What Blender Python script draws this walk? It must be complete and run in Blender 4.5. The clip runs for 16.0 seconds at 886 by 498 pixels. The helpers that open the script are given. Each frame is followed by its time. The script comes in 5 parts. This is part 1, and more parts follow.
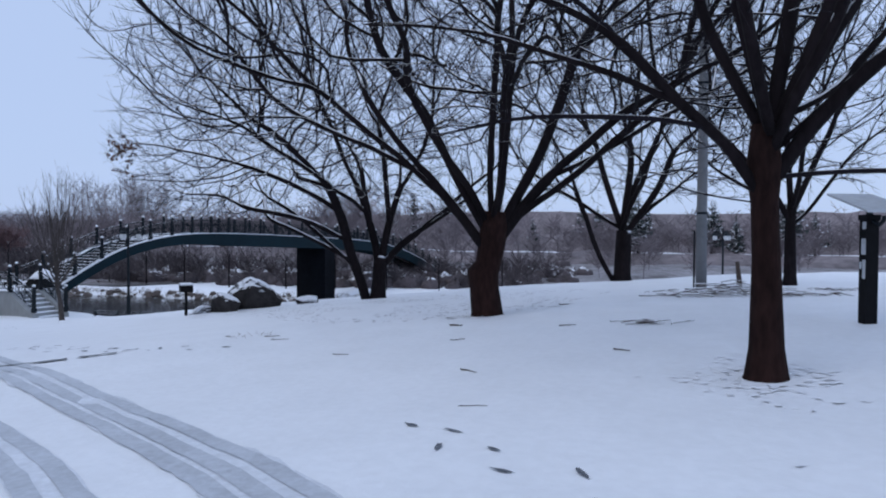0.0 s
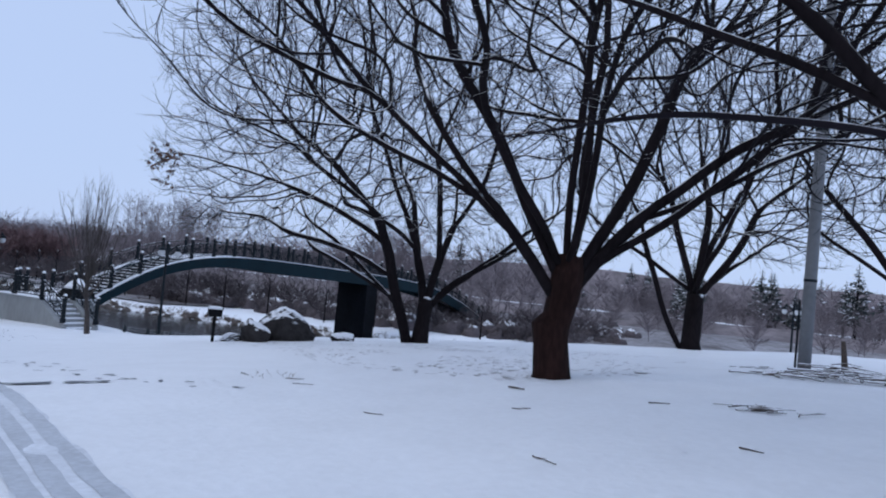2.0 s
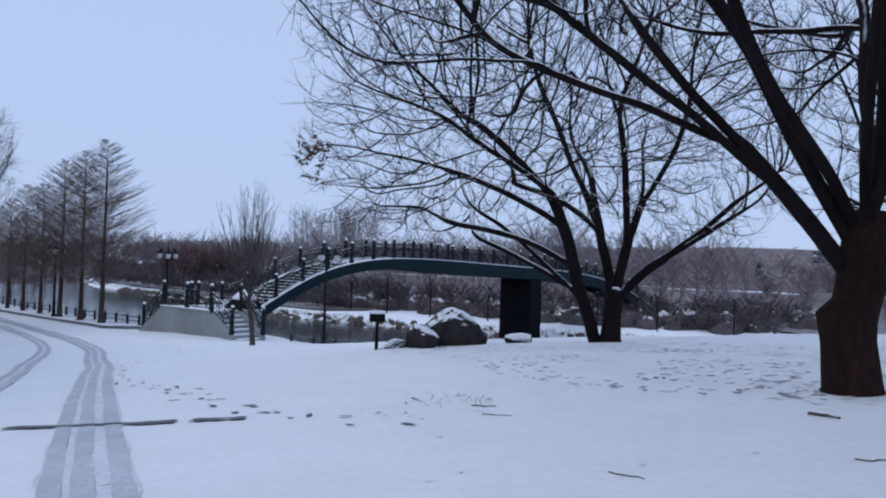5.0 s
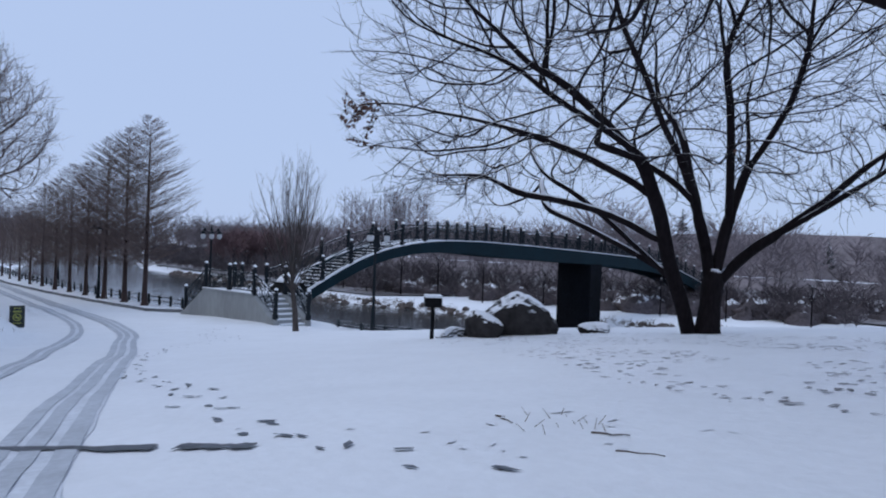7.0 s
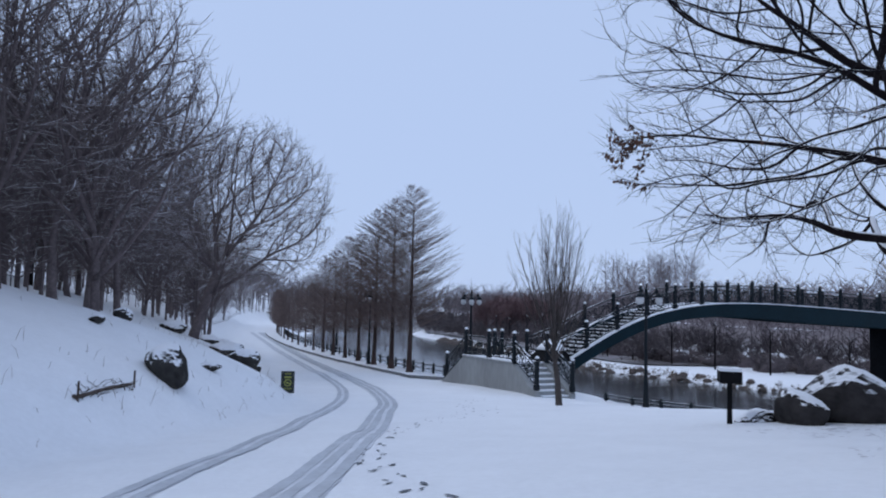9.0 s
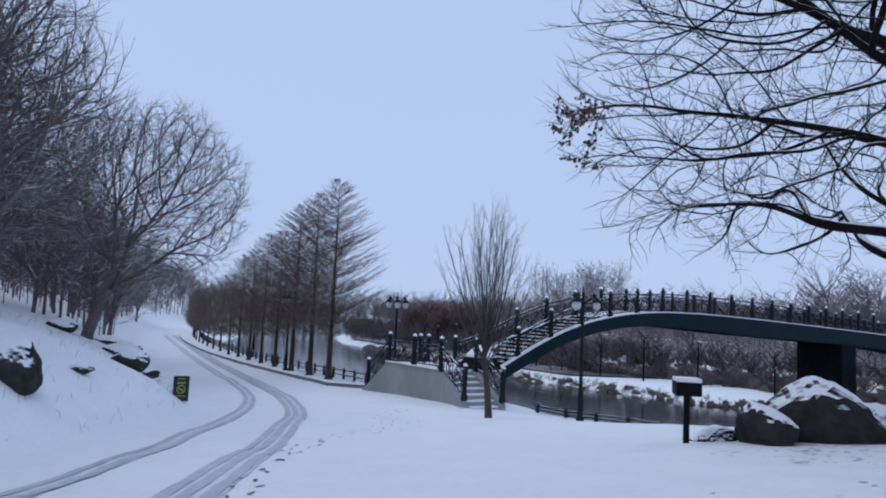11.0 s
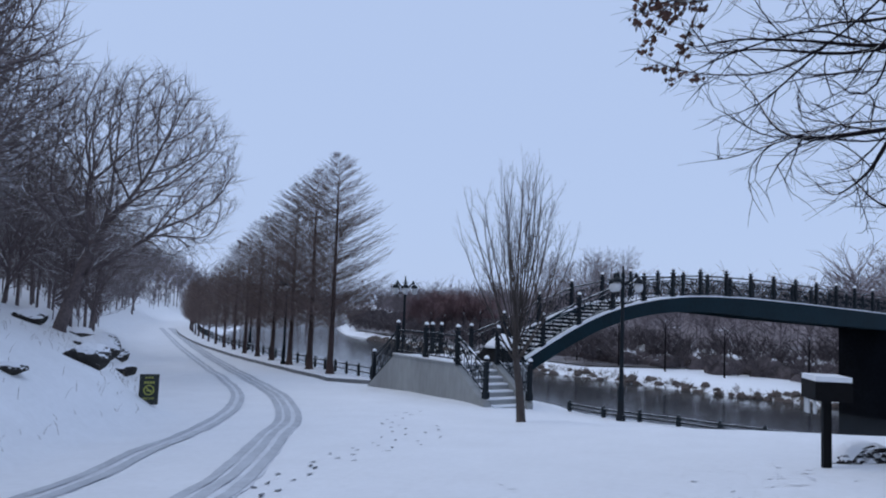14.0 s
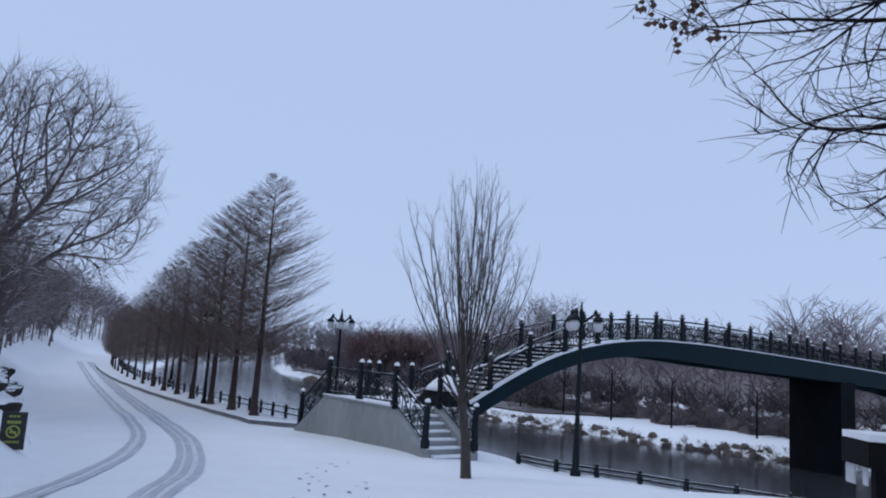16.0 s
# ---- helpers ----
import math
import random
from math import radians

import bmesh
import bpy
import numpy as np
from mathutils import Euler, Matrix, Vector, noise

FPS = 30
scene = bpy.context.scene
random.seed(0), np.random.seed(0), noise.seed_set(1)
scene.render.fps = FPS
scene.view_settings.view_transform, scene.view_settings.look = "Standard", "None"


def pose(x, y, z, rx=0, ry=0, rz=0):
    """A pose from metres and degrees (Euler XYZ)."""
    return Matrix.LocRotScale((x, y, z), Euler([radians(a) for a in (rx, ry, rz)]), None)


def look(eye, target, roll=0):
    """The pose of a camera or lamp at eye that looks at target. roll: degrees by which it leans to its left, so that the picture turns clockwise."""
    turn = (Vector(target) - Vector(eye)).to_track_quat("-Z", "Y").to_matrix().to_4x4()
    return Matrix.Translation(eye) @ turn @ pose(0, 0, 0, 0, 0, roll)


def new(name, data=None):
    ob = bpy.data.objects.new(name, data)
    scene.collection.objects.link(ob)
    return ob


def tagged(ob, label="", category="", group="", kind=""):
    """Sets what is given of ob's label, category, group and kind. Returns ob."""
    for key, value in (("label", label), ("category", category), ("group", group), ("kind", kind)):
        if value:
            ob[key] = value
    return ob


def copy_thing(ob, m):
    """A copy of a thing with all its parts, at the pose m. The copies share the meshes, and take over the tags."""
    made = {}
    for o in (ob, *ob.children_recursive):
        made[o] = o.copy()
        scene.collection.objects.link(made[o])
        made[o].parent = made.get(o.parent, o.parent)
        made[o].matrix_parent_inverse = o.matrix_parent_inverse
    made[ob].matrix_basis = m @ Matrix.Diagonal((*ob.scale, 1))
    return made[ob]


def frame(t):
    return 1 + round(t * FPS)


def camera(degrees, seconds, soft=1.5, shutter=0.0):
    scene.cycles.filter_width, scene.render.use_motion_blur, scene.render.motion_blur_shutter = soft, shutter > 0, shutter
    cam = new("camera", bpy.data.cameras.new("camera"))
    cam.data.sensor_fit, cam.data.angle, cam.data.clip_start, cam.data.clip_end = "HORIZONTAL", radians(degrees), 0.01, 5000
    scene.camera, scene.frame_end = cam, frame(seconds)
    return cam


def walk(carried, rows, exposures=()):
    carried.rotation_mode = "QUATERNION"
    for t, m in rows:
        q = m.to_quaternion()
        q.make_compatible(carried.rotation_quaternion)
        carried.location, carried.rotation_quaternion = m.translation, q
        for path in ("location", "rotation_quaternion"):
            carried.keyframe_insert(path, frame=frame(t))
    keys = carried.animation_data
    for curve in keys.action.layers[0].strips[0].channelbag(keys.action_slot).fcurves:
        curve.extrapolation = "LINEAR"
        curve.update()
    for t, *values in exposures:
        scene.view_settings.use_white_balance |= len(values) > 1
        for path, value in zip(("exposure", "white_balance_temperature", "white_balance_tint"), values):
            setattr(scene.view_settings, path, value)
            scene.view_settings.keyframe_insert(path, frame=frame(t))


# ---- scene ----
import collections

cam = camera(62.5, 16.0, soft=2.0)
# seconds, eye, point looked at, roll
PATH = [
    (0, (32.992, -27.646, 1.636), (32.203, -25.808, 1.587), 0.3),
    (0.5, (32.812, -27.144, 1.62), (32.061, -25.291, 1.642), 0.6),
    (1, (32.57, -26.739, 1.594), (31.778, -24.903, 1.667), 1.1),
    (1.5, (32.322, -26.359, 1.579), (31.471, -24.551, 1.655), 3.7),
    (2, (31.875, -25.87, 1.501), (30.973, -24.085, 1.573), 5.5),
    (2.5, (31.646, -25.473, 1.482), (30.877, -23.63, 1.593), 6.9),
    (3, (31.346, -25.097, 1.457), (30.579, -23.253, 1.555), 5.7),
    (3.5, (30.988, -24.761, 1.419), (29.98, -23.034, 1.463), 3.8),
    (4, (30.582, -24.302, 1.369), (29.441, -22.659, 1.411), 2.3),
    (4.5, (30.218, -23.97, 1.356), (29.013, -22.376, 1.398), 1.9),
    (7, (27.883, -21.821, 1.072), (26.529, -20.35, 1.064), 2.2),
    (7.5, (27.396, -21.485, 1.032), (26.028, -20.026, 1.02), 2.0),
    (8, (26.878, -21.036, 0.967), (25.497, -19.589, 0.942), 0.7),
    (8.5, (26.409, -20.749, 0.979), (24.808, -19.552, 1.026), -0.2),
    (9, (25.909, -20.393, 0.951), (24.132, -19.487, 1.103), 1.5),
    (9.5, (25.505, -20.082, 0.905), (23.723, -19.195, 1.087), 2.0),
    (10, (24.996, -19.752, 0.844), (23.273, -18.749, 0.999), 3.4),
    (12.5, (22.29, -18.175, 0.617), (20.623, -17.088, 0.811), 2.5),
    (13, (21.712, -17.954, 0.62), (20.042, -16.873, 0.826), 2.6),
    (13.5, (21.233, -17.716, 0.574), (19.545, -16.659, 0.764), 2.6),
    (14, (20.725, -17.476, 0.521), (19.037, -16.414, 0.678), 2.2),
    (14.5, (20.195, -17.038, 0.469), (18.524, -15.955, 0.653), 1.1),
    (15, (19.724, -16.799, 0.422), (18.084, -15.674, 0.627), 2.1),
    (15.5, (19.276, -16.442, 0.358), (17.668, -15.277, 0.596), 3.3),
    (16, (18.793, -16.099, 0.345), (17.197, -14.925, 0.625), 3.8),
]
walk(cam, [(t, look(eye, target, roll)) for t, eye, target, roll in PATH], exposures=[(0.0, 0.08), (1.0, 0.14), (3.2, 0.14), (4.6, 0.08), (7.0, 0.02), (9.5, 0.07), (13.0, 0.03), (16.0, 0.0)])

# ---- light: an even, bluish snow-cloud sky and a very soft sun ----
world = bpy.data.worlds.new("sky")
scene.world = world
world.use_nodes = True
wn, wl = world.node_tree.nodes, world.node_tree.links
wn.clear()
sky = wn.new("ShaderNodeTexSky")
sky.sky_type, sky.sun_disc = "NISHITA", False
sky.sun_elevation, sky.sun_rotation = radians(38), radians(200)
sky_bg, cloud_bg, sky_mix, sky_out = (wn.new("ShaderNodeBackground"), wn.new("ShaderNodeBackground"), wn.new("ShaderNodeMixShader"), wn.new("ShaderNodeOutputWorld"))
sky_bg.inputs["Strength"].default_value = 0.07
cloud_bg.inputs["Color"].default_value = (0.452, 0.575, 0.848, 1)
cloud_bg.inputs["Strength"].default_value = 1.06
sky_mix.inputs[0].default_value = 0.9
wl.new(sky.outputs[0], sky_bg.inputs[0])
wl.new(sky_bg.outputs[0], sky_mix.inputs[1])
wl.new(cloud_bg.outputs[0], sky_mix.inputs[2])
wl.new(sky_mix.outputs[0], sky_out.inputs[0])
sun = new("sun", bpy.data.lights.new("sun", "SUN"))
sun.data.energy, sun.data.angle, sun.data.color = 0.62, radians(40), (1.0, 0.985, 0.97)
sun.matrix_world = look((0, 0, 40), (12, 22, 0))


# ---- materials ----
def material(name, colour, rough=0.7, metal=0.0, grain=20.0, vary=0.35, bump=0.3, snow=0.0, colour2=None, stretch=(1, 1, 1), spec=0.5, per_object=0.0):
    """A surface of two tones mixed by noise at two scales, with fine relief; snow: how much of its upward faces is snowed over."""
    m = bpy.data.materials.new(name)
    m.use_nodes = True
    n, l = m.node_tree.nodes, m.node_tree.links
    b = n["Principled BSDF"]
    b.inputs["Roughness"].default_value, b.inputs["Metallic"].default_value = rough, metal
    b.inputs["Specular IOR Level"].default_value = spec
    co, mp = n.new("ShaderNodeTexCoord"), n.new("ShaderNodeMapping")
    mp.inputs["Scale"].default_value = stretch
    l.new(co.outputs["Object"], mp.inputs[0])
    fine, wide = n.new("ShaderNodeTexNoise"), n.new("ShaderNodeTexNoise")
    fine.inputs["Scale"].default_value, fine.inputs["Detail"].default_value = grain, 6
    wide.inputs["Scale"].default_value, wide.inputs["Detail"].default_value = grain / 9, 3
    l.new(mp.outputs[0], fine.inputs[0])
    l.new(mp.outputs[0], wide.inputs[0])
    add = n.new("ShaderNodeMath")
    add.operation = "MULTIPLY_ADD"
    add.inputs[1].default_value = 0.5
    l.new(fine.outputs[0], add.inputs[0])
    half = n.new("ShaderNodeMath")
    half.operation = "MULTIPLY"
    half.inputs[1].default_value = 0.5
    l.new(wide.outputs[0], half.inputs[0])
    l.new(half.outputs[0], add.inputs[2])
    ramp = n.new("ShaderNodeValToRGB")
    c1 = tuple(c * (1 - vary) for c in colour)
    c2 = colour2 or tuple(min(1, c * (1 + vary)) for c in colour)
    ramp.color_ramp.elements[0].position, ramp.color_ramp.elements[1].position = 0.36, 0.64
    ramp.color_ramp.elements[0].color, ramp.color_ramp.elements[1].color = (*c1, 1), (*c2, 1)
    l.new(add.outputs[0], ramp.inputs[0])
    colour_out = ramp.outputs[0]
    if per_object:
        info, hsv = n.new("ShaderNodeObjectInfo"), n.new("ShaderNodeHueSaturation")
        rng = n.new("ShaderNodeMapRange")
        rng.inputs["To Min"].default_value, rng.inputs["To Max"].default_value = 1 - per_object, 1 + per_object
        l.new(info.outputs["Random"], rng.inputs["Value"])
        l.new(rng.outputs[0], hsv.inputs["Value"])
        l.new(colour_out, hsv.inputs["Color"])
        colour_out = hsv.outputs[0]
    rough_out = None
    if snow:
        geo, sep = n.new("ShaderNodeNewGeometry"), n.new("ShaderNodeSeparateXYZ")
        l.new(geo.outputs["Normal"], sep.inputs[0])
        jitter = n.new("ShaderNodeMath")
        jitter.operation = "MULTIPLY_ADD"
        jitter.inputs[1].default_value = 0.9
        l.new(wide.outputs[0], jitter.inputs[0])
        l.new(sep.outputs["Z"], jitter.inputs[2])
        cover = n.new("ShaderNodeMapRange")
        cover.inputs["From Min"].default_value, cover.inputs["From Max"].default_value = 1.42 - snow, 1.52 - snow
        l.new(jitter.outputs[0], cover.inputs["Value"])
        mix = n.new("ShaderNodeMix")
        mix.data_type = "RGBA"
        l.new(cover.outputs[0], mix.inputs["Factor"])
        l.new(colour_out, mix.inputs["A"])
        mix.inputs["B"].default_value = (0.84, 0.86, 0.9, 1)
        colour_out = mix.outputs["Result"]
    l.new(colour_out, b.inputs["Base Color"])
    if bump:
        bp = n.new("ShaderNodeBump")
        bp.inputs["Strength"].default_value, bp.inputs["Distance"].default_value = bump, 0.4 / grain
        l.new(fine.outputs[0], bp.inputs["Height"])
        l.new(bp.outputs[0], b.inputs["Normal"])
    return m


SNOW = material("snow", (0.83, 0.85, 0.88), 0.65, grain=9, vary=0.035, bump=0.25, spec=0.25)
PACKED = material("packed_snow", (0.70, 0.73, 0.78), 0.5, grain=12, vary=0.14, bump=0.4)
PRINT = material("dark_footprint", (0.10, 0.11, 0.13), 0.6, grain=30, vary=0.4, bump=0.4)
FLOOR = material("woodland_floor", (0.16, 0.135, 0.13), 0.95, grain=1.2, vary=0.4, bump=0.4, colour2=(0.36, 0.35, 0.37))
RUT = material("tyre_pressed_snow", (0.50, 0.53, 0.575), 0.5, grain=14, vary=0.16, bump=0.4)
DRAIN = material("wet_drain", (0.055, 0.06, 0.07), 0.5, grain=20, vary=0.6, bump=0.4)
SLUSH = material("dented_snow_over_grass", (0.30, 0.29, 0.30), 0.7, grain=16, vary=0.4, bump=0.4)
BARK = material("dark_wet_bark", (0.012, 0.009, 0.010), 0.95, spec=0.12, grain=16, vary=0.45, bump=0.8, snow=0.34, stretch=(1, 1, 0.35))
BARK_RED = material("reddish_bark", (0.020, 0.0095, 0.008), 0.95, spec=0.12, grain=18, vary=0.5, bump=0.9, stretch=(1, 1, 0.3))
# much paler than the near bark: haze over the hill is in the colour
HILL_BARK = material("haze_paled_hill_bark", (0.15, 0.122, 0.122), 0.95, spec=0.12, grain=10, vary=0.35, bump=0, snow=0.22)
TWIG = material("twig_bark", (0.012, 0.010, 0.013), 0.95, spec=0.12, grain=10, vary=0.3, bump=0, snow=0.15)
REDWOOD = material("redwood_bark", (0.055, 0.034, 0.030), 0.9, grain=14, vary=0.4, bump=0.5, stretch=(1, 1, 0.25))
REDWOOD_TWIG = material("redwood_twig", (0.145, 0.105, 0.095), 0.9, grain=10, vary=0.3, bump=0)
YOUNG = material("young_smooth_bark", (0.060, 0.047, 0.042), 0.8, grain=14, vary=0.35, bump=0.4, stretch=(1, 1, 0.4))
# both far twig colours are lightened to stand in for distance haze
FAR_TWIG = material("haze_paled_far_twigs", (0.20, 0.17, 0.18), 0.95, grain=3, vary=0.3, bump=0, per_object=0.25)
FAR_RED = material("haze_paled_red_twigs", (0.17, 0.105, 0.108), 0.95, grain=3, vary=0.3, bump=0)
PINE = material("pine_needles", (0.035, 0.046, 0.044), 0.9, grain=6, vary=0.4, bump=0, snow=0.2)
DEAD_LEAF = material("dead_leaves", (0.085, 0.04, 0.028), 0.8, grain=8, vary=0.5, bump=0)
SHRUB = material("snowy_shrub", (0.085, 0.070, 0.075), 0.95, grain=5, vary=0.5, bump=0.6, snow=0.04)
BANK = material("brown_bank_growth", (0.10, 0.082, 0.075), 0.95, grain=6, vary=0.5, bump=0.6)
DRY = material("dry_grass", (0.14, 0.105, 0.075), 0.9, grain=6, vary=0.4, bump=0, snow=0.2)
IRON = material("dark_green_iron", (0.006, 0.012, 0.016), 0.6, metal=0.0, spec=0.25, grain=30, vary=0.35, bump=0.15, snow=0.16)
IRON_BARE = material("black_iron", (0.005, 0.009, 0.013), 0.6, metal=0.0, spec=0.25, grain=30, vary=0.3, bump=0.15)
BEAM = material("blue_green_steel", (0.003, 0.019, 0.027), 0.65, spec=0.2, metal=0.1, grain=6, vary=0.22, bump=0.08)
PIER = material("dark_wet_stone", (0.006, 0.007, 0.010), 0.85, spec=0.12, grain=7, vary=0.5, bump=0.3)
CONCRETE = material("cast_concrete", (0.27, 0.28, 0.28), 0.85, grain=5, vary=0.16, bump=0.3, stretch=(1, 1, 0.3))
ROCK = material("dark_boulder", (0.022, 0.02, 0.02), 0.95, spec=0.15, grain=5, vary=0.5, bump=0.9, snow=0.72)
HILL_ROCK = material("snowed_rock", (0.04, 0.038, 0.036), 0.95, spec=0.15, grain=5, vary=0.5, bump=0.9, snow=0.56)
ROCK_BARE = material("bare_boulder", (0.030, 0.027, 0.027), 0.95, spec=0.2, grain=6, vary=0.5, bump=0.9, snow=0.37)
POLE = material("grey_concrete_pole", (0.165, 0.17, 0.178), 0.85, grain=9, vary=0.15, bump=0.2)
SIGN_BLACK = material("black_board", (0.012, 0.016, 0.014), 0.5, grain=10, vary=0.3, bump=0.05)
SIGN_YELLOW = material("yellow_paint", (0.34, 0.36, 0.07), 0.6, grain=20, vary=0.15, bump=0)
BOX_BLACK = material("black_sheet_metal", (0.004, 0.004, 0.005), 0.7, metal=0.0, spec=0.15, grain=12, vary=0.4, bump=0.1)
PALE = material("weathered_white_paint", (0.5, 0.52, 0.54), 0.7, grain=10, vary=0.15, bump=0.1)
GLOBE = material("frosted_globe", (0.55, 0.56, 0.57), 0.35, grain=12, vary=0.05, bump=0)
WOOD = material("cut_branch", (0.07, 0.05, 0.04), 0.9, grain=20, vary=0.4, bump=0.4, snow=0.4)
WATER = material("lake_water", (0.045, 0.05, 0.054), 0.10, grain=2.2, vary=0.25, bump=0.06, spec=0.55)
# base colour raised to imitate haze on the far hillsides
FOREST = material("haze_paled_forest_hillside", (0.17, 0.145, 0.15), 0.95, grain=0.9, vary=0.45, bump=0.5, stretch=(1, 1, 0.3))
KERB = material("kerb_stone", (0.16, 0.165, 0.17), 0.85, grain=12, vary=0.3, bump=0.4, snow=0.3)


# ---- mesh helpers ----
class Mesh:
    """Vertices and faces gathered in plain lists."""
    def __init__(self):
        self.v, self.f = [], []

    def box(self, x0, x1, y0, y1, z0, z1):
        k = len(self.v)
        self.v += [(x, y, z) for z in (z0, z1) for x, y in ((x0, y0), (x1, y0), (x1, y1), (x0, y1))]
        self.f += [tuple(k + i for i in q) for q in ((0, 3, 2, 1), (4, 5, 6, 7), (0, 1, 5, 4), (1, 2, 6, 5), (2, 3, 7, 6), (3, 0, 4, 7))]

    def beam(self, p, q, w, h):
        """A straight bar of width w and height h from p to q."""
        p, q = Vector(p), Vector(q)
        d = (q - p).normalized()
        s = d.cross(Vector((0, 0, 1)))
        s = (Vector((1, 0, 0)) if s.length < 1e-4 else s.normalized()) * (w / 2)
        u = s.cross(d).normalized() * (h / 2)
        k = len(self.v)
        self.v += [tuple(e + a * s + b * u) for e in (p, q) for a, b in ((-1, -1), (1, -1), (1, 1), (-1, 1))]
        self.f += [tuple(k + i for i in c) for c in ((0, 1, 2, 3), (7, 6, 5, 4), (0, 4, 5, 1), (1, 5, 6, 2), (2, 6, 7, 3), (3, 7, 4, 0))]

    def tube(self, pts, radii, sides=6, cap=True):
        k = len(self.v)
        n = len(pts)
        ref = None
        for i in range(n):
            a, b = pts[max(0, i - 1)], pts[min(n - 1, i + 1)]
            dx, dy, dz = b[0] - a[0], b[1] - a[1], b[2] - a[2]
            m = math.sqrt(dx * dx + dy * dy + dz * dz) or 1
            dx, dy, dz = dx / m, dy / m, dz / m
            if ref is None:
                ref = (1, 0, 0) if abs(dx) < 0.7 else (0, 1, 0)
            dot = ref[0] * dx + ref[1] * dy + ref[2] * dz
            ax, ay, az = ref[0] - dot * dx, ref[1] - dot * dy, ref[2] - dot * dz
            m = math.sqrt(ax * ax + ay * ay + az * az) or 1
            ax, ay, az = ax / m, ay / m, az / m
            ref = (ax, ay, az)
            bx, by, bz = dy * az - dz * ay, dz * ax - dx * az, dx * ay - dy * ax
            r, p = radii[i], pts[i]
            for s in range(sides):
                c, w = math.cos(2 * math.pi * s / sides) * r, math.sin(2 * math.pi * s / sides) * r
                self.v.append((p[0] + c * ax + w * bx, p[1] + c * ay + w * by, p[2] + c * az + w * bz))
        for i in range(n - 1):
            for s in range(sides):
                t = (s + 1) % sides
                self.f.append((k + i * sides + s, k + i * sides + t, k + (i + 1) * sides + t, k + (i + 1) * sides + s))
        if cap:
            self.f.append(tuple(k + s for s in reversed(range(sides))))
            self.f.append(tuple(k + (n - 1) * sides + s for s in range(sides)))

    def lathe(self, profile, sides=10, at=(0, 0, 0)):
        """Turned about the z axis: rows of (radius, height)."""
        self.tube([(at[0], at[1], at[2] + z) for r, z in profile], [r for r, z in profile], sides)

    def prism(self, poly, x0, x1):
        """A polygon of (y, z), pushed from x0 to x1."""
        k, n = len(self.v), len(poly)
        self.v += [(x0, y, z) for y, z in poly] + [(x1, y, z) for y, z in poly]
        self.f += [tuple(k + i for i in range(n)), tuple(k + n + i for i in reversed(range(n)))]
        self.f += [(k + i, k + n + i, k + n + (i + 1) % n, k + (i + 1) % n) for i in range(n)]

    def data(self, name, mat, smooth=False):
        me = bpy.data.meshes.new(name)
        me.from_pydata(self.v, [], self.f)
        if smooth:
            me.polygons.foreach_set("use_smooth", [True] * len(me.polygons))
        me.materials.append(mat)
        me.update()
        return me


def part(name, mesh, mat, parent=None, label="", smooth=False):
    """One mesh object under a thing or under a part."""
    ob = new(name, mesh if isinstance(mesh, bpy.types.Mesh) else mesh.data(name, mat, smooth))
    if parent:
        ob.parent = parent
    return tagged(ob, label)


def thing(name, x, y, z, label, category, group="", turn=0.0):
    ob = new(name)
    ob.matrix_basis = pose(x, y, z, 0, 0, turn)
    return tagged(ob, label, category, group)


def fix_normals(ob):
    bm = bmesh.new()
    bm.from_mesh(ob.data)
    bmesh.ops.recalc_face_normals(bm, faces=bm.faces)
    bm.to_mesh(ob.data)
    bm.free()
    return ob


# ---- the lie of the land ----
WATER_Z = -4.6


def ease(x, a, b):
    t = min(1, max(0, (x - a) / (b - a)))
    return t * t * (3 - 2 * t)


def steps(x, xs, zs):
    return float(np.interp(x, xs, zs))


def slope(x):
    """The long fall of the lawn and road towards the landing."""
    xs = (-30, -12, -5, 3, 8, 15, 19, 22, 28, 33, 45)
    zs = (-2.85, -2.75, -2.65, -2.3, -1.98, -1.27, -0.9, -0.65, -0.22, 0.15, 0.35)
    return sum(steps(x + d, xs, zs) for d in (-3, -1.5, 0, 1.5, 3)) / 5


def bend(x):
    """How far the road and shore swing towards the lake, far along."""
    return 0.0024 * max(0, -12 - x) ** 2 if x > -90 else 14.6 + 0.37 * (-90 - x)


def bank_edge(x):
    """Where the near shore drops to the water."""
    if x > 2:
        return min(14, -1.9 + 0.33 * (x - 2))
    if x > -5:
        return -1.9
    return -2.6 + bend(x)


def far_shore(x):
    return steps(x, (-400, -90, -26, -10, -5, 0, 10, 40, 400), (180, 34, 23, 25.0, 26.6, 28.5, 31, 34, 60))


def hill_toe(x):
    if x < -25:
        return -9.7 + bend(x)
    return steps(x, (-25, -10, 3, 8, 15, 28, 60, 400), (-9.7, -12, -13.4, -16.4, -21, -29.5, -42, -90))


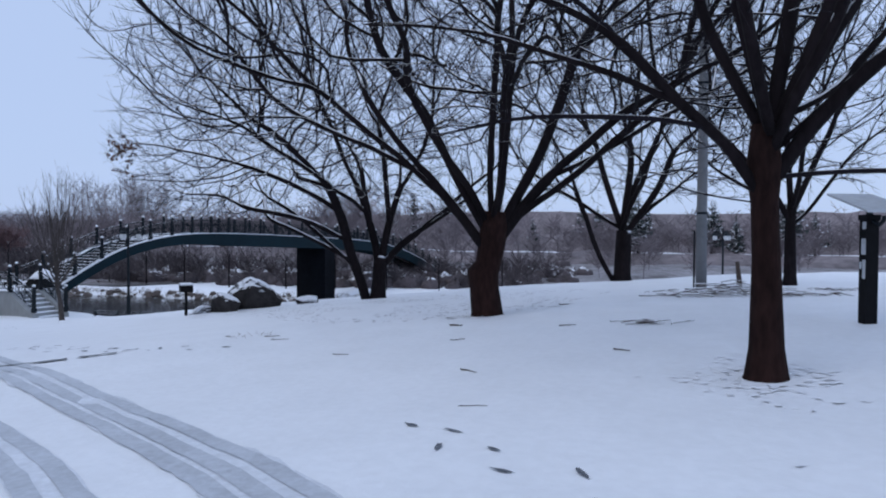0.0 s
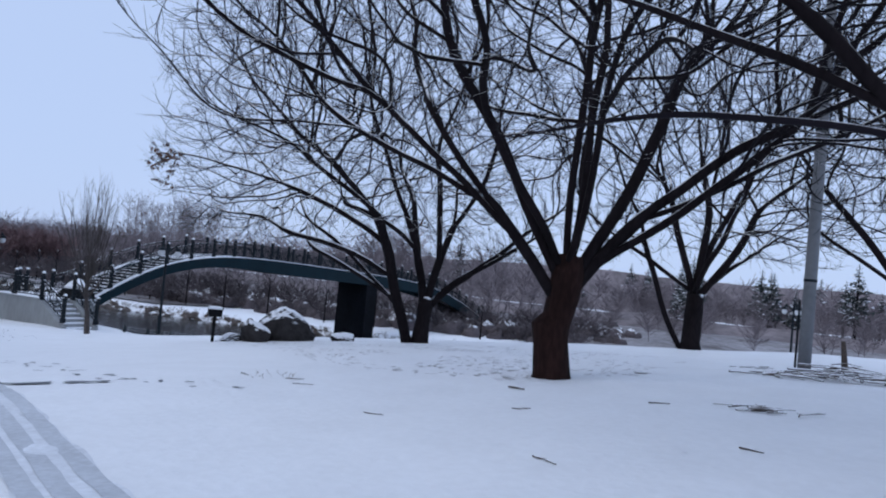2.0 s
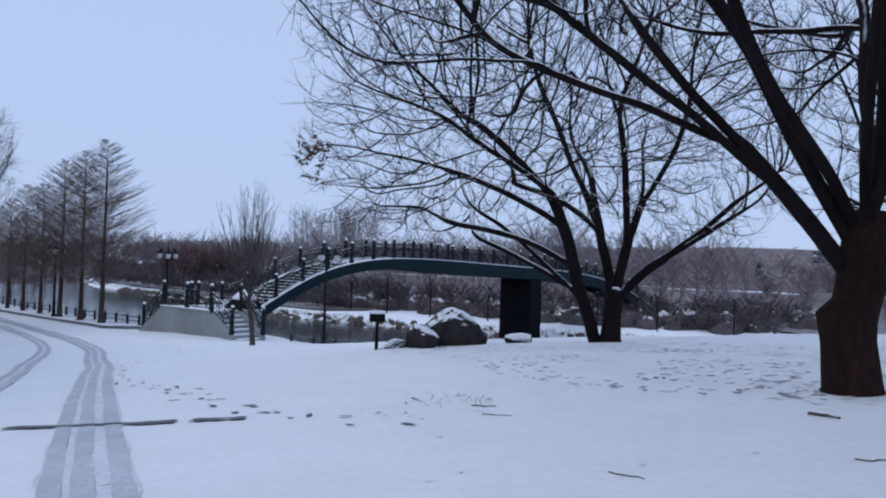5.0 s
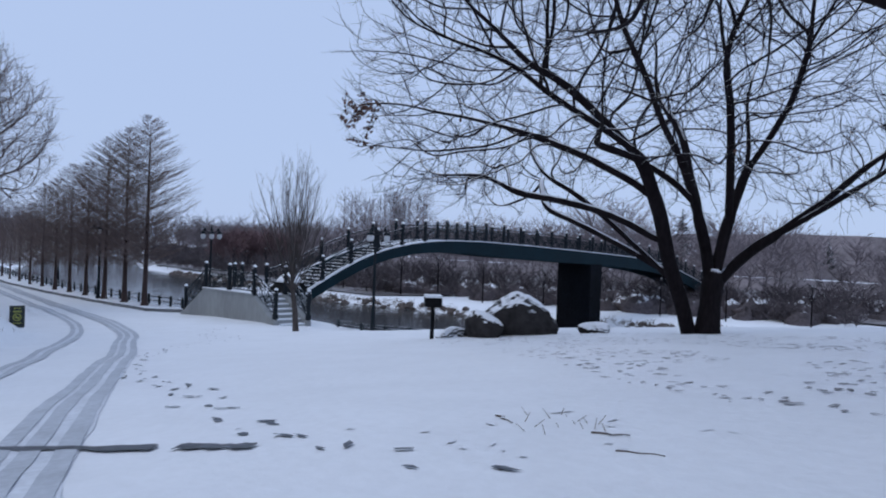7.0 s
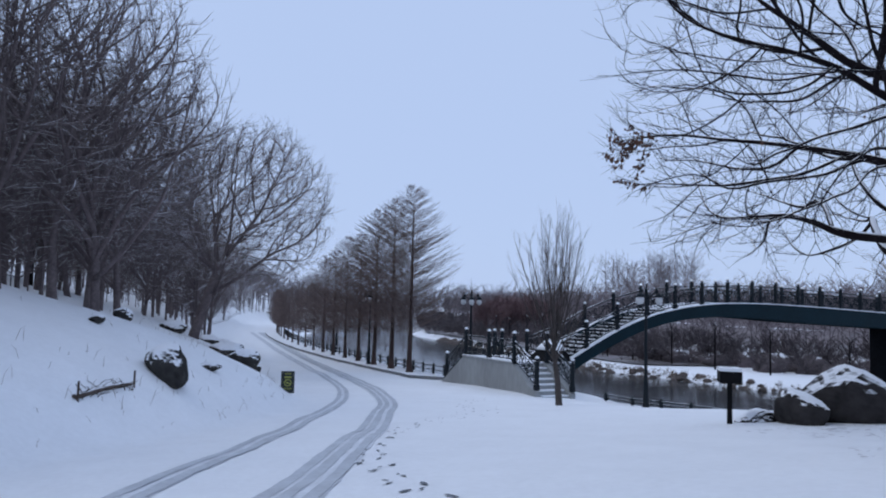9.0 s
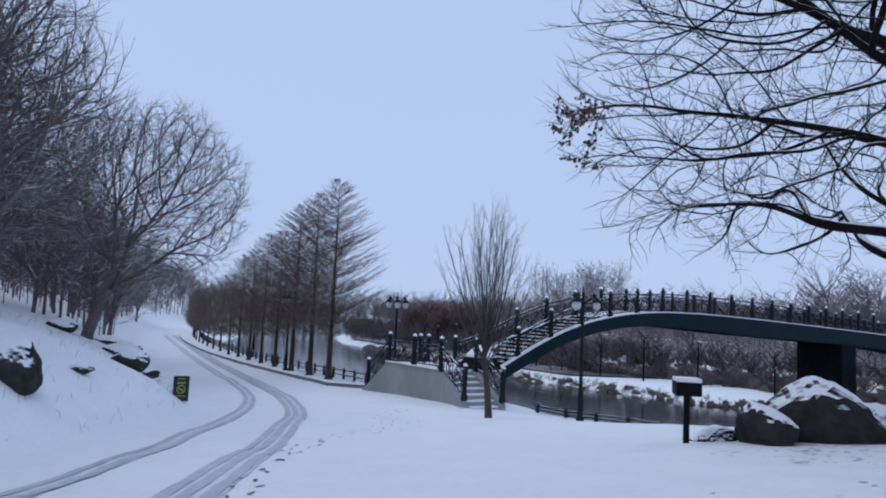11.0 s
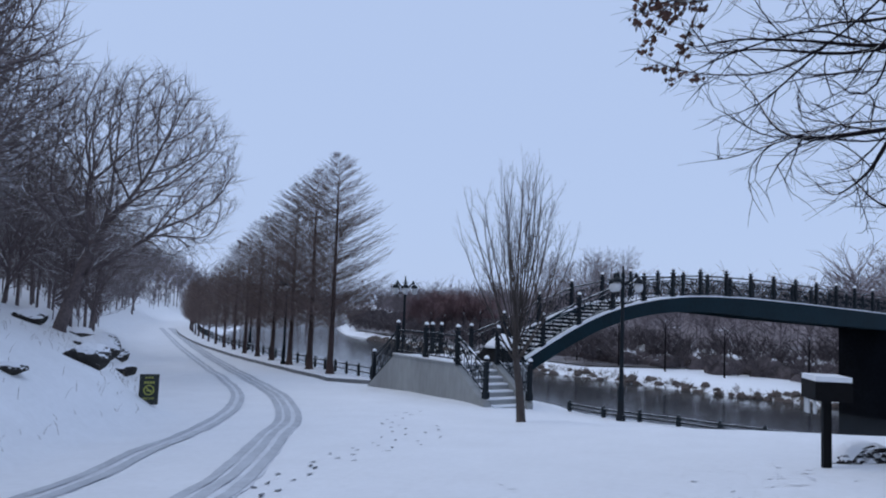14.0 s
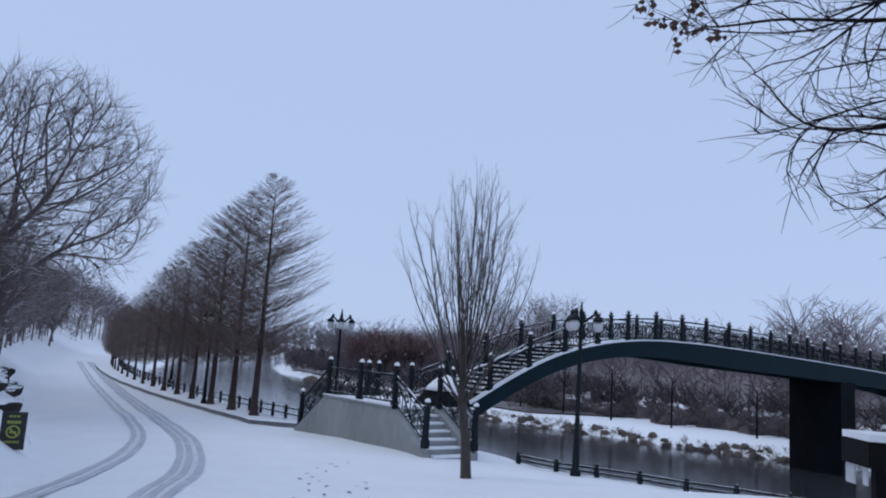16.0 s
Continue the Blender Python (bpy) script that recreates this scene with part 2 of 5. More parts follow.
def ground_z(x, y):
    z = slope(x) + 0.26 * math.exp(-((y + 13.5) / 8) ** 2) * ease(x, 16, 24)
    d = hill_toe(x) - y
    if d > 0:
        z += 1.2 * (1 - math.exp(-d / 2.4)) * ease(d, -0.5, 1.5) + 0.27 * min(d, 22) + 0.1 * min(max(d - 22, 0), 60)
    if x > 1:
        y0 = -8 + 0.35 * (x - 5)
        z += (min(z, -2.6) - z) * ease(y, y0, y0 + 6.5) * ease(x, 1, 4)
    z += 0.05 * noise.noise((x * 0.35, y * 0.35, 0)) + 0.015 * noise.noise((x * 1.7, y * 1.7, 3))
    e = y - bank_edge(x)
    if e > 0:
        z += (-5.4 - z) * ease(e, 0, 2.2) * (1 - ease(x, 13, 21))
    s = y - far_shore(x)
    if s > -3:
        top = -4.0 + 0.035 * min(max(s, 0), 60) + 0.3 * noise.noise((x * 0.1, y * 0.1, 5)) * ease(s, 6, 14)
        z += (top - z) * ease(s, -3, 1.2)
    return z


def spread(lo, hi, near_lo, near_hi, step, grow):
    """Grid lines that are close between near_lo and near_hi and widen beyond."""
    out, x, d = [], near_lo, step
    while x < near_hi:
        out.append(x)
        x += step
    while x < hi:
        out.append(x)
        d *= grow
        x += d
    out.append(hi)
    x, d = near_lo, step
    while x > lo:
        d *= grow
        x -= d
        out.insert(0, max(x, lo))
    return out


gx, gy = spread(-1500, 1500, -14, 40, 0.4, 1.09), spread(-1500, 1500, -32, 6, 0.4, 1.09)
land = Mesh()
land.v = [(x, y, ground_z(x, y)) for y in gy for x in gx]
nx = len(gx)
land.f = [(j * nx + i, j * nx + i + 1, (j + 1) * nx + i + 1, (j + 1) * nx + i) for j in range(len(gy) - 1) for i in range(nx - 1)]
ground = part("ground", land, SNOW, None, "snow-covered lawn, road and lake shore", True)
tagged(ground, category="ground", kind="structure")
lake = Mesh()
lake.v = [(-900, -20, WATER_Z), (250, -20, WATER_Z), (250, 90, WATER_Z), (-900, 90, WATER_Z)]
lake.f = [(0, 1, 2, 3)]
tagged(part("water", lake, WATER, None, "still dark grey lake water"), category="water", kind="structure")

# ---- trees ----
def grow(out, rnd, p, d, length, r, level, spec, aim=None):
    """A limb and, in turn, its side shoots; out holds one mesh a level."""
    n = (7, 6, 4, 3, 2)[level]
    pts, rad, dirs = [tuple(p)], [r], [d]
    d = d.copy()
    pos = Vector(p)
    wob, lift = spec["wob"][level], spec["lift"][level]
    tip = spec.get("tip", 0.25)
    for i in range(n):
        d = d + Vector((rnd.gauss(0, wob), rnd.gauss(0, wob), rnd.gauss(0, wob) + lift))
        if aim:
            d = d.normalized() * 0.62 + (aim - pos).normalized() * 0.38
        if level and pos.z < spec.get("clear", 0.0) + 0.8 and d.z < 0.12:
            d.z = 0.12 + 0.3 * max(0.0, spec["clear"] - pos.z)
        d.normalize()
        pos = pos + d * (length / n)
        pts.append(tuple(pos))
        rad.append(r * (1 - (1 - tip) * (i + 1) / n))
        dirs.append(d.copy())
    out[level].tube(pts, rad, (8, 6, 4, 3, 3)[level], cap=level < 2)
    if level + 1 >= spec["levels"]:
        return pts
    count = spec["n"][level]
    for c in range(count):
        f = spec.get("from", 0.25) + (1 - spec.get("from", 0.25)) * (c + rnd.random()) / count
        k = min(n - 1, int(f * n))
        a = f * n - k
        q = Vector(pts[k]).lerp(Vector(pts[k + 1]), a)
        base = dirs[k + 1]
        side = base.cross(Vector((rnd.gauss(0, 1), rnd.gauss(0, 1), rnd.gauss(0, 1)))).normalized()
        ang = radians(rnd.uniform(*spec["ang"][level]))
        nd = base * math.cos(ang) + side * math.sin(ang)
        if q.z < spec.get("clear", 0.0) + 1.6:
            nd.z = abs(nd.z)
        nl = length * spec["k"][level] * rnd.uniform(0.7, 1.25) * (1.15 - 0.65 * f)
        nr = min(rad[k] * 0.75, max(spec["rmin"], rad[k] * spec["kr"][level]))
        grow(out, rnd, q, nd, nl, nr, level + 1, spec)
    return pts


ROUND = dict(levels=4, n=(7, 7, 6), k=(0.54, 0.52, 0.52, 0.55), kr=(0.42, 0.45, 0.5, 0.6), ang=((18, 48), (20, 52), (22, 58), (25, 60)),
             wob=(0.07, 0.08, 0.1, 0.12, 0.12), lift=(0.03, 0.03, 0.03, 0.02, 0.0), rmin=0.009, tip=0.1, clear=1.4)


def joined(meshes):
    m = Mesh()
    for o in meshes:
        k = len(m.v)
        m.v += o.v
        m.f += [tuple(i + k for i in q) for q in o.f]
    return m


def tree(name, x, y, label, seed, trunk, limbs, spec, group="", bark=BARK, twig=TWIG, trunk_bark=None, split=True):
    """trunk: rows of (dx, dy, z, radius); limbs: rows of (start height, or an earlier limb and how far along it, azimuth, elevation, length, radius, dx, dy, lift or point aimed at)."""
    rnd = random.Random(seed)
    t = thing(name, x, y, ground_z(x, y) - 0.06, label, "tree", group)
    tm = Mesh()
    tm.tube([(a, b, z) for a, b, z, r in trunk], [r for a, b, z, r in trunk], 14)
    for i, (vx, vy, vz) in enumerate(tm.v):
        w = 0.09 * noise.noise((vx * 3, vy * 3, vz * 1.1 + seed))
        tm.v[i] = (vx * (1 + w), vy * (1 + w), vz)
    part("trunk", tm, trunk_bark or bark, t, "", True)
    fine, lines = [], []
    for h, az, el, length, r, dx, dy, *lift in limbs:
        out = [Mesh() for i in range(5)]
        if isinstance(h, tuple):
            line, f = lines[h[0]], h[1] * (len(lines[h[0]]) - 1)
            dx, dy, h = Vector(line[int(f)]).lerp(Vector(line[int(f) + 1]), f - int(f))
        a, e = radians(az), radians(el)
        aim = None
        if lift and isinstance(lift[0], tuple):
            aim, lift = Vector(lift[0]), [0.0]
            length = (aim - Vector((dx, dy, h))).length * 1.06
        sp = dict(spec, lift=(lift[0], *spec["lift"][1:])) if lift else spec
        lines.append(grow(out, rnd, (dx, dy, h), Vector((math.cos(a) * math.cos(e), math.sin(a) * math.cos(e), math.sin(e))), length, r, 0, sp, aim))
        if split:
            part("limb", joined(out[:2]), bark, t, "", True)
            fine += out[2:]
        else:
            fine += out
    part("crown", joined(fine), twig, t, "bare twigs dusted with snow", split)
    return t


def crown_marks(rnd, count, centre, radii, low, hollow=0.35, shell=0.8):
    """Points that fill a domed crown, thicker towards its outside and open below, near the stem."""
    out = []
    while len(out) < count:
        v = Vector((rnd.uniform(-1, 1), rnd.uniform(-1, 1), rnd.uniform(-1, 1)))
        q = v.length
        ragged = 1 + 0.16 * noise.noise(v * 2.3 + Vector((centre[0], count * 0.01, 0)))
        if q > ragged or q ** shell < rnd.random():
            continue
        p = (centre[0] + v.x * radii[0], centre[1] + v.y * radii[1], centre[2] + v.z * radii[2])
        rho = math.hypot(v.x, v.y)
        if p[2] < low + hollow * radii[0] * max(0, 0.75 - rho):
            continue
        out.append(p)
    return np.array(out)


def branch_out(rnd, lines, marks, step, reach, kill, up, keep, rounds=90):
    """Lets the limb lines fork and grow towards the marks, which die once reached. Gives points, parents and limb numbers."""
    pts, parent, owner, kids = [], [], [], collections.defaultdict(list)
    for k, (line, start) in enumerate(lines):
        last = -1
        if start is not None:
            last = min((i for i in range(len(pts)) if owner[i] == start), key=lambda i: math.dist(pts[i], line[0]))
        for p, q in zip(line, line[1:]):
            n = max(1, round(math.dist(p, q) / step))
            for j in range(0 if last < 0 else 1, n + 1):
                pts.append(tuple(Vector(p).lerp(Vector(q), j / n)))
                parent.append(last)
                owner.append(k)
                if last >= 0:
                    kids[last].append(pts[-1])
                last = len(pts) - 1
    best = np.full(len(marks), 1e9)
    which = np.zeros(len(marks), int)
    done = 0
    for r in range(rounds):
        fresh = np.array(pts[done:])
        if not len(fresh):
            break
        for c in range(0, len(fresh), 400):
            d = np.linalg.norm(marks[:, None] - fresh[None, c:c + 400], axis=2)
            j = d.argmin(1)
            m = d[np.arange(len(marks)), j]
            closer = m < best
            best[closer], which[closer] = m[closer], done + c + j[closer]
        done = len(pts)
        marks, best, which = marks[best > kill], best[best > kill], which[best > kill]
        live = best < reach
        if not live.any():
            break
        pull = collections.defaultdict(lambda: np.zeros(3))
        for i, m, d in zip(which[live], marks[live], best[live]):
            pull[int(i)] += (m - pts[int(i)]) / d
        for i in sorted(pull):
            d = Vector(pull[i]).normalized()
            if parent[i] >= 0:
                d += keep * (Vector(pts[i]) - Vector(pts[parent[i]])).normalized()
            d += Vector((rnd.gauss(0, 0.14), rnd.gauss(0, 0.14), rnd.gauss(0, 0.14) + up))
            q = Vector(pts[i]) + d.normalized() * step
            if any((q - Vector(o)).length < 0.45 * step for o in kids[i]):
                continue
            pts.append(tuple(q))
            parent.append(i)
            owner.append(owner[i])
            kids[i].append(tuple(q))
    return pts, parent, owner


def crowned_tree(name, x, y, label, seed, trunk, limbs, marks, step=0.25, reach=2.2, kill=0.5, up=0.1, tip=0.007, twigs=2.0, twig_len=0.5, seeded=0.5, wob=0.09, keep=0.95,
                 group="", bark=BARK, twig=TWIG, trunk_bark=None, leaves=None, split=True, power=1.95):
    """A trunk and its leading limbs, given as for tree(), that fork on into a crown filling the marks."""
    rnd = random.Random(seed)
    t = thing(name, x, y, ground_z(x, y) - 0.06, label, "tree", group)
    tm = Mesh()
    tm.tube([(a, b, z) for a, b, z, r in trunk], [r for a, b, z, r in trunk], 16)
    for i, (vx, vy, vz) in enumerate(tm.v):
        w = 0.12 * noise.noise((vx * 4, vy * 4, vz * 1.1 + seed))
        tm.v[i] = (vx * (1 + w), vy * (1 + w), vz)
    part("trunk", tm, trunk_bark or bark, t, "", True)
    lines, girth = [], []
    for h, az, el, length, r, dx, dy, *lift in limbs:
        start = None
        if isinstance(h, tuple):
            start = h[0]
            line, f = lines[start][0], min(0.95, h[1] / seeded) * (len(lines[start][0]) - 1)
            dx, dy, h = Vector(line[int(f)]).lerp(Vector(line[int(f) + 1]), f - int(f))
        a, e = radians(az), radians(el)
        d, pos = Vector((math.cos(a) * math.cos(e), math.sin(a) * math.cos(e), math.sin(e))), Vector((dx, dy, h))
        aim = Vector(lift[0]) if lift and isinstance(lift[0], tuple) else None
        rise = lift[0] if lift and not aim else 0.03
        if aim:
            length = (aim - pos).length * 1.06
        line = [tuple(pos)]
        n = max(4, int(length * seeded / 0.55))
        for i in range(n):
            d = d + Vector((rnd.gauss(0, wob), rnd.gauss(0, wob), rnd.gauss(0, wob) + rise * 0.6))
            if aim:
                d = d.normalized() * 0.66 + (aim - pos).normalized() * 0.34
            d.normalize()
            pos = pos + d * (length * seeded / n)
            line.append(tuple(pos))
        lines.append((line, start))
        girth.append(r)
    pts, parent, owner = branch_out(rnd, lines, marks, step, reach, kill, up, keep)
    count = len(pts)
    kids = [[] for i in range(count)]
    for i, p in enumerate(parent):
        if p >= 0:
            kids[p].append(i)
    area = [0.0] * count
    for i in reversed(range(count)):
        area[i] = area[i] or tip ** power
        if parent[i] >= 0:
            area[parent[i]] += area[i]
    rad = [v ** (1 / power) for v in area]
    scale, first = {}, {}
    for i in range(count):
        k = owner[i]
        if k not in scale:
            scale[k], first[k] = min(1.7, girth[k] / rad[i]), rad[i]
    for i in range(count):
        rad[i] *= 1 + (scale[owner[i]] - 1) * min(1, rad[i] / first[owner[i]]) ** 1.15
    limb_mesh, fine, spots = collections.defaultdict(Mesh), Mesh(), []
    todo = [i for i in range(count) if parent[i] < 0]
    while todo:
        i = todo.pop()
        chain = [i] if parent[i] < 0 else [parent[i], i]
        while kids[chain[-1]]:
            rest = sorted(kids[chain[-1]], key=lambda q: -rad[q])
            todo += rest[1:]
            chain.append(rest[0])
        line = [Vector(pts[q]) for q in chain]
        for again in range(2):
            line = [line[0]] + [0.25 * a + 0.5 * b + 0.25 * c for a, b, c in zip(line, line[1:], line[2:])] + [line[-1]]
        rr = [min(rad[q], rad[i]) for q in chain]
        big = rad[i]
        mesh = limb_mesh[owner[i]] if split and big > 0.028 else fine
        mesh.tube([tuple(p) for p in line], rr[:-1] + [rr[-1] * 0.5], 9 if big > 0.06 else 6 if big > 0.025 else 4 if big > 0.012 else 3, big > 0.03)
        for j in range(1, len(line)):
            if rr[j] > tip * 3.2:
                continue
            spots.append(tuple(line[j]))
            d = (line[j] - line[j - 1]).normalized()
            for k in range(int(twigs + rnd.random())):
                side = d.cross(Vector((rnd.gauss(0, 1), rnd.gauss(0, 1), rnd.gauss(0, 1)))).normalized()
                g = radians(rnd.uniform(15, 42))
                td = d * math.cos(g) + side * math.sin(g) + Vector((0, 0, 0.12 + up))
                ln = twig_len * rnd.uniform(0.4, 1.1)
                p = line[j]
                q = p + td.normalized() * ln * 0.5
                bend_to = (td + 0.35 * d + Vector((rnd.gauss(0, 0.25), rnd.gauss(0, 0.25), rnd.gauss(0.08, 0.2)))).normalized()
                fine.tube([tuple(p), tuple(q), tuple(q + bend_to * ln * 0.5)], [tip * 0.72, tip * 0.55, tip * 0.25], 3, False)
    for k in sorted(limb_mesh):
        part("limb", limb_mesh[k], bark, t, "", True)
    part("crown", fine, twig, t, "bare twigs dusted with snow", True)
    if leaves:
        lm = Mesh()
        cx, cy, cz, size, many = leaves
        near = [p for p in spots if (p[0] - cx) ** 2 + (p[1] - cy) ** 2 + (p[2] - cz) ** 2 < size * size] or [(cx, cy, cz)]
        hosts = rnd.sample(near, min(len(near), 60))
        for i in range(many):
            p = rnd.choice(hosts if i % 4 else spots[::7] if i % 16 == 0 else near)
            p = (p[0] + rnd.gauss(0, 0.04), p[1] + rnd.gauss(0, 0.04), p[2] - abs(rnd.gauss(0, 0.06)))
            s, w = rnd.uniform(0.04, 0.075), rnd.uniform(-0.035, 0.035)
            k = len(lm.v)
            lm.v += [p, (p[0] + w, p[1] + s * 0.4, p[2] - s * 0.5), (p[0] + 0.3 * w, p[1] - 0.2 * s, p[2] - s * 1.3), (p[0] - w - 0.02, p[1] - s * 0.4, p[2] - s * 0.5)]
            lm.f += [(k, k + 1, k + 2), (k, k + 2, k + 3)]
        part("dead_leaves", lm, DEAD_LEAF, t, "clinging brown dead leaves")
    return t


# azimuths: the far bank lies at 90, the long road at 180
crowned_tree("big_tree", 28.35, -14.75, "large bare tree with a pruned reddish trunk in the snow", 11,
     [(0, 0, -0.1, 0.40), (0, 0, 0.10, 0.30), (-0.04, -0.02, 0.6, 0.28), (-0.06, -0.03, 0.85, 0.30), (0.02, 0.01, 1.0, 0.235), (0.08, 0.04, 1.35, 0.245), (0.12, 0.07, 1.7, 0.27), (0.14, 0.08, 2.0, 0.2)],
     [(1.35, 207, 56, 7.6, 0.094, -0.06, -0.05, -0.01), (1.6, 203, 66, 7.4, 0.078, 0, 0, -0.02), (1.8, 130, 76, 7.5, 0.066, 0.1, 0.1), (1.8, 230, 80, 7.5, 0.06, 0.1, 0), (1.6, 30, 66, 8.5, 0.100, 0.2, 0.1),
      (1.5, 27, 50, 9.0, 0.106, 0.22, 0.12, 0.0), (1.7, 24, 36, 8.5, 0.066, 0.3, 0.15, 0.01), ((0, 0.13), 208, 40, 6.6, 0.056, -0.35, -0.2, -0.03), (1.9, 315, 66, 5.0, 0.058, 0.15, -0.1, 0.03), (1.9, 100, 52, 7, 0.066, 0.1, 0.2),
      ((0, 0.22), 200, 22, 6.0, 0.052, -0.3, -0.1, 0.0), (1.85, 235, 64, 5.5, 0.063, 0, -0.1, 0.03), ((5, 0.16), 20, 20, 7.0, 0.048, 0.5, 0.2, 0.01)],
     crown_marks(random.Random(1), 9500, (0, 0, 6.6), (7.3, 7.3, 5.0), 2.7), step=0.2, reach=1.6, kill=0.3, tip=0.0065, twigs=1.4, trunk_bark=BARK_RED)
crowned_tree("big_tree", 33.1, -19.95, "tall bare tree with a straight dark trunk beside the road", 5,
     [(0, 0, -0.1, 0.30), (0, 0, 0.08, 0.20), (0, 0, 0.35, 0.16), (-0.02, 0, 1.2, 0.135), (-0.04, 0, 1.75, 0.13), (-0.05, 0, 2.1, 0.165), (-0.05, 0, 2.5, 0.12)],
     [(1.85, 203, 60, 7.0, 0.055, -0.1, -0.05, -0.005), (1.75, 200, 8, 1.7, 0.040, -0.12, -0.05, 0.02), (2.0, 35, 64, 7, 0.080, 0.05, 0), (2.3, 120, 84, 7, 0.076, 0, 0), (2.3, 25, 38, 6, 0.036, 0.08, 0.05), (2.2, 320, 50, 6, 0.056, 0, -0.05),
      (2.4, 250, 70, 6.5, 0.056, 0, -0.1), (2.0, 22, 8, 5.0, 0.032, 0.12, 0, -0.005), ((0, 0.17), 203, 22, 6.5, 0.036, -0.5, -0.2, -0.01), ((0, 0.29), 200, 30, 6.5, 0.036, -0.8, -0.3, -0.02), ((0, 0.12), 210, 12, 5.5, 0.028, -0.4, -0.2, 0.01), (2.6, 40, 22, 6, 0.036, 0.15, 0.1), (2.4, 215, 78, 7, 0.064, 0, 0), (2.4, 10, 72, 7, 0.064, 0, 0), (2.3, 60, 50, 6.5, 0.056, 0.05, 0.05), (2.4, 160, 60, 6.5, 0.056, -0.05, 0.05)],
     crown_marks(random.Random(2), 5000, (0, 0.2, 6.0), (5.2, 5.2, 4.2), 2.2), step=0.18, reach=1.6, kill=0.28, tip=0.0055, twigs=1.4, trunk_bark=BARK_RED)
crowned_tree("big_tree", 21.3, -5.95, "bare twin-stemmed tree with a few dead leaves by the bridge", 23,
     [(0, 0, -0.1, 0.36), (0, 0, 0.15, 0.27), (0.02, 0.02, 0.7, 0.22), (0.05, 0.05, 1.2, 0.24), (0.06, 0.06, 1.5, 0.17)],
     [(0.0, 220, 68, 9.0, 0.165, -0.30, -0.26, 0.0), (1.25, 218, 79, 8, 0.13, 0, 0), (1.3, 60, 74, 8, 0.13, 0.08, 0.06), (1.2, 42, 46, 8, 0.12, 0.15, 0.12, 0.07),
      ((1, 0.16), 130, 60, 7, 0.09, 0, 0), ((2, 0.16), 300, 58, 7, 0.09, 0, 0), ((0, 0.12), 213, 58, 8, 0.10, 0, 0, (-5.8, -3.9, 4.4)), ((0, 0.24), 213, 46, 8.0, 0.08, 0, 0, (-6.0, -3.9, 3.0)),
      ((0, 0.36), 216, 40, 7.5, 0.08, 0, 0, (-5.9, -4.5, 5.0)), ((0, 0.16), 205, 40, 8.0, 0.07, 0, 0, (-5.8, -2.7, 2.4)), ((0, 0.46), 212, 52, 7.0, 0.09, 0, 0, (-5.5, -4.2, 6.7)),
      ((1, 0.22), 255, 48, 7.0, 0.07, 0, 0, (-2.2, -5.0, 3.9)), ((0, 0.5), 225, 45, 6.0, 0.07, 0, 0, (-3.9, -5.4, 5.9)), ((3, 0.2), 20, 50, 7, 0.08, 0, 0), ((2, 0.3), 40, 60, 6, 0.07, 0, 0), ((1, 0.34), 190, 60, 6, 0.07, 0, 0)],
     np.vstack((crown_marks(random.Random(3), 8500, (-1.4, -1.3, 5.9), (6.4, 6.4, 5.2), 2.5), crown_marks(random.Random(9), 90, (-6.45, -4.85, 4.75), (0.45, 0.45, 0.9), 3.5, 0))), step=0.2, reach=1.7, kill=0.32, tip=0.0065, twigs=1.4,
     leaves=(-6.4, -4.85, 4.6, 0.75, 330))
crowned_tree("big_tree", 28.5, -0.6, "bare leaning tree with a forked trunk beyond the snow bank", 31,
     [(0, 0, -0.1, 0.42), (0, 0, 0.3, 0.31), (0.02, 0, 1.4, 0.28), (0.04, 0, 1.9, 0.26)],
     [(0.1, 210, 58, 7.5, 0.136, -0.3, -0.2), (1.7, 100, 80, 7, 0.128, 0, 0), (1.7, 35, 60, 7, 0.120, 0.1, 0.05), (1.8, 205, 75, 7, 0.112, 0, 0), (1.9, 30, 35, 6, 0.080, 0.1, 0.1), (1.9, 300, 60, 6, 0.088, 0, -0.1), (1.9, 20, 75, 7, 0.104, 0, 0), (2.0, 200, 40, 6, 0.072, -0.1, 0)],
     crown_marks(random.Random(4), 2600, (0.3, 0, 6.3), (5.6, 5.6, 4.4), 2.4), step=0.3, reach=2.2, kill=0.45, tip=0.009, twigs=2.5)
crowned_tree("bare_tree", 33.8, -6.6, "slim bare tree standing behind the cut branches", 37,
     [(0, 0, -0.1, 0.22), (0, 0, 0.3, 0.16), (0, 0, 1.6, 0.13), (0.03, 0, 2.2, 0.11)],
     [(1.7, 205, 65, 6, 0.08, 0, 0), (1.9, 25, 60, 6, 0.08, 0, 0), (2.1, 120, 80, 6, 0.08, 0, 0), (2.0, 300, 50, 5, 0.06, 0, 0), (1.6, 20, 42, 5, 0.05, 0, 0), (1.9, 200, 35, 5, 0.05, 0, 0)], crown_marks(random.Random(5), 1700, (0, 0, 5.6), (3.6, 3.6, 3.6), 2.0), step=0.25, reach=1.8, kill=0.36, tip=0.008)
rnd = random.Random(77)
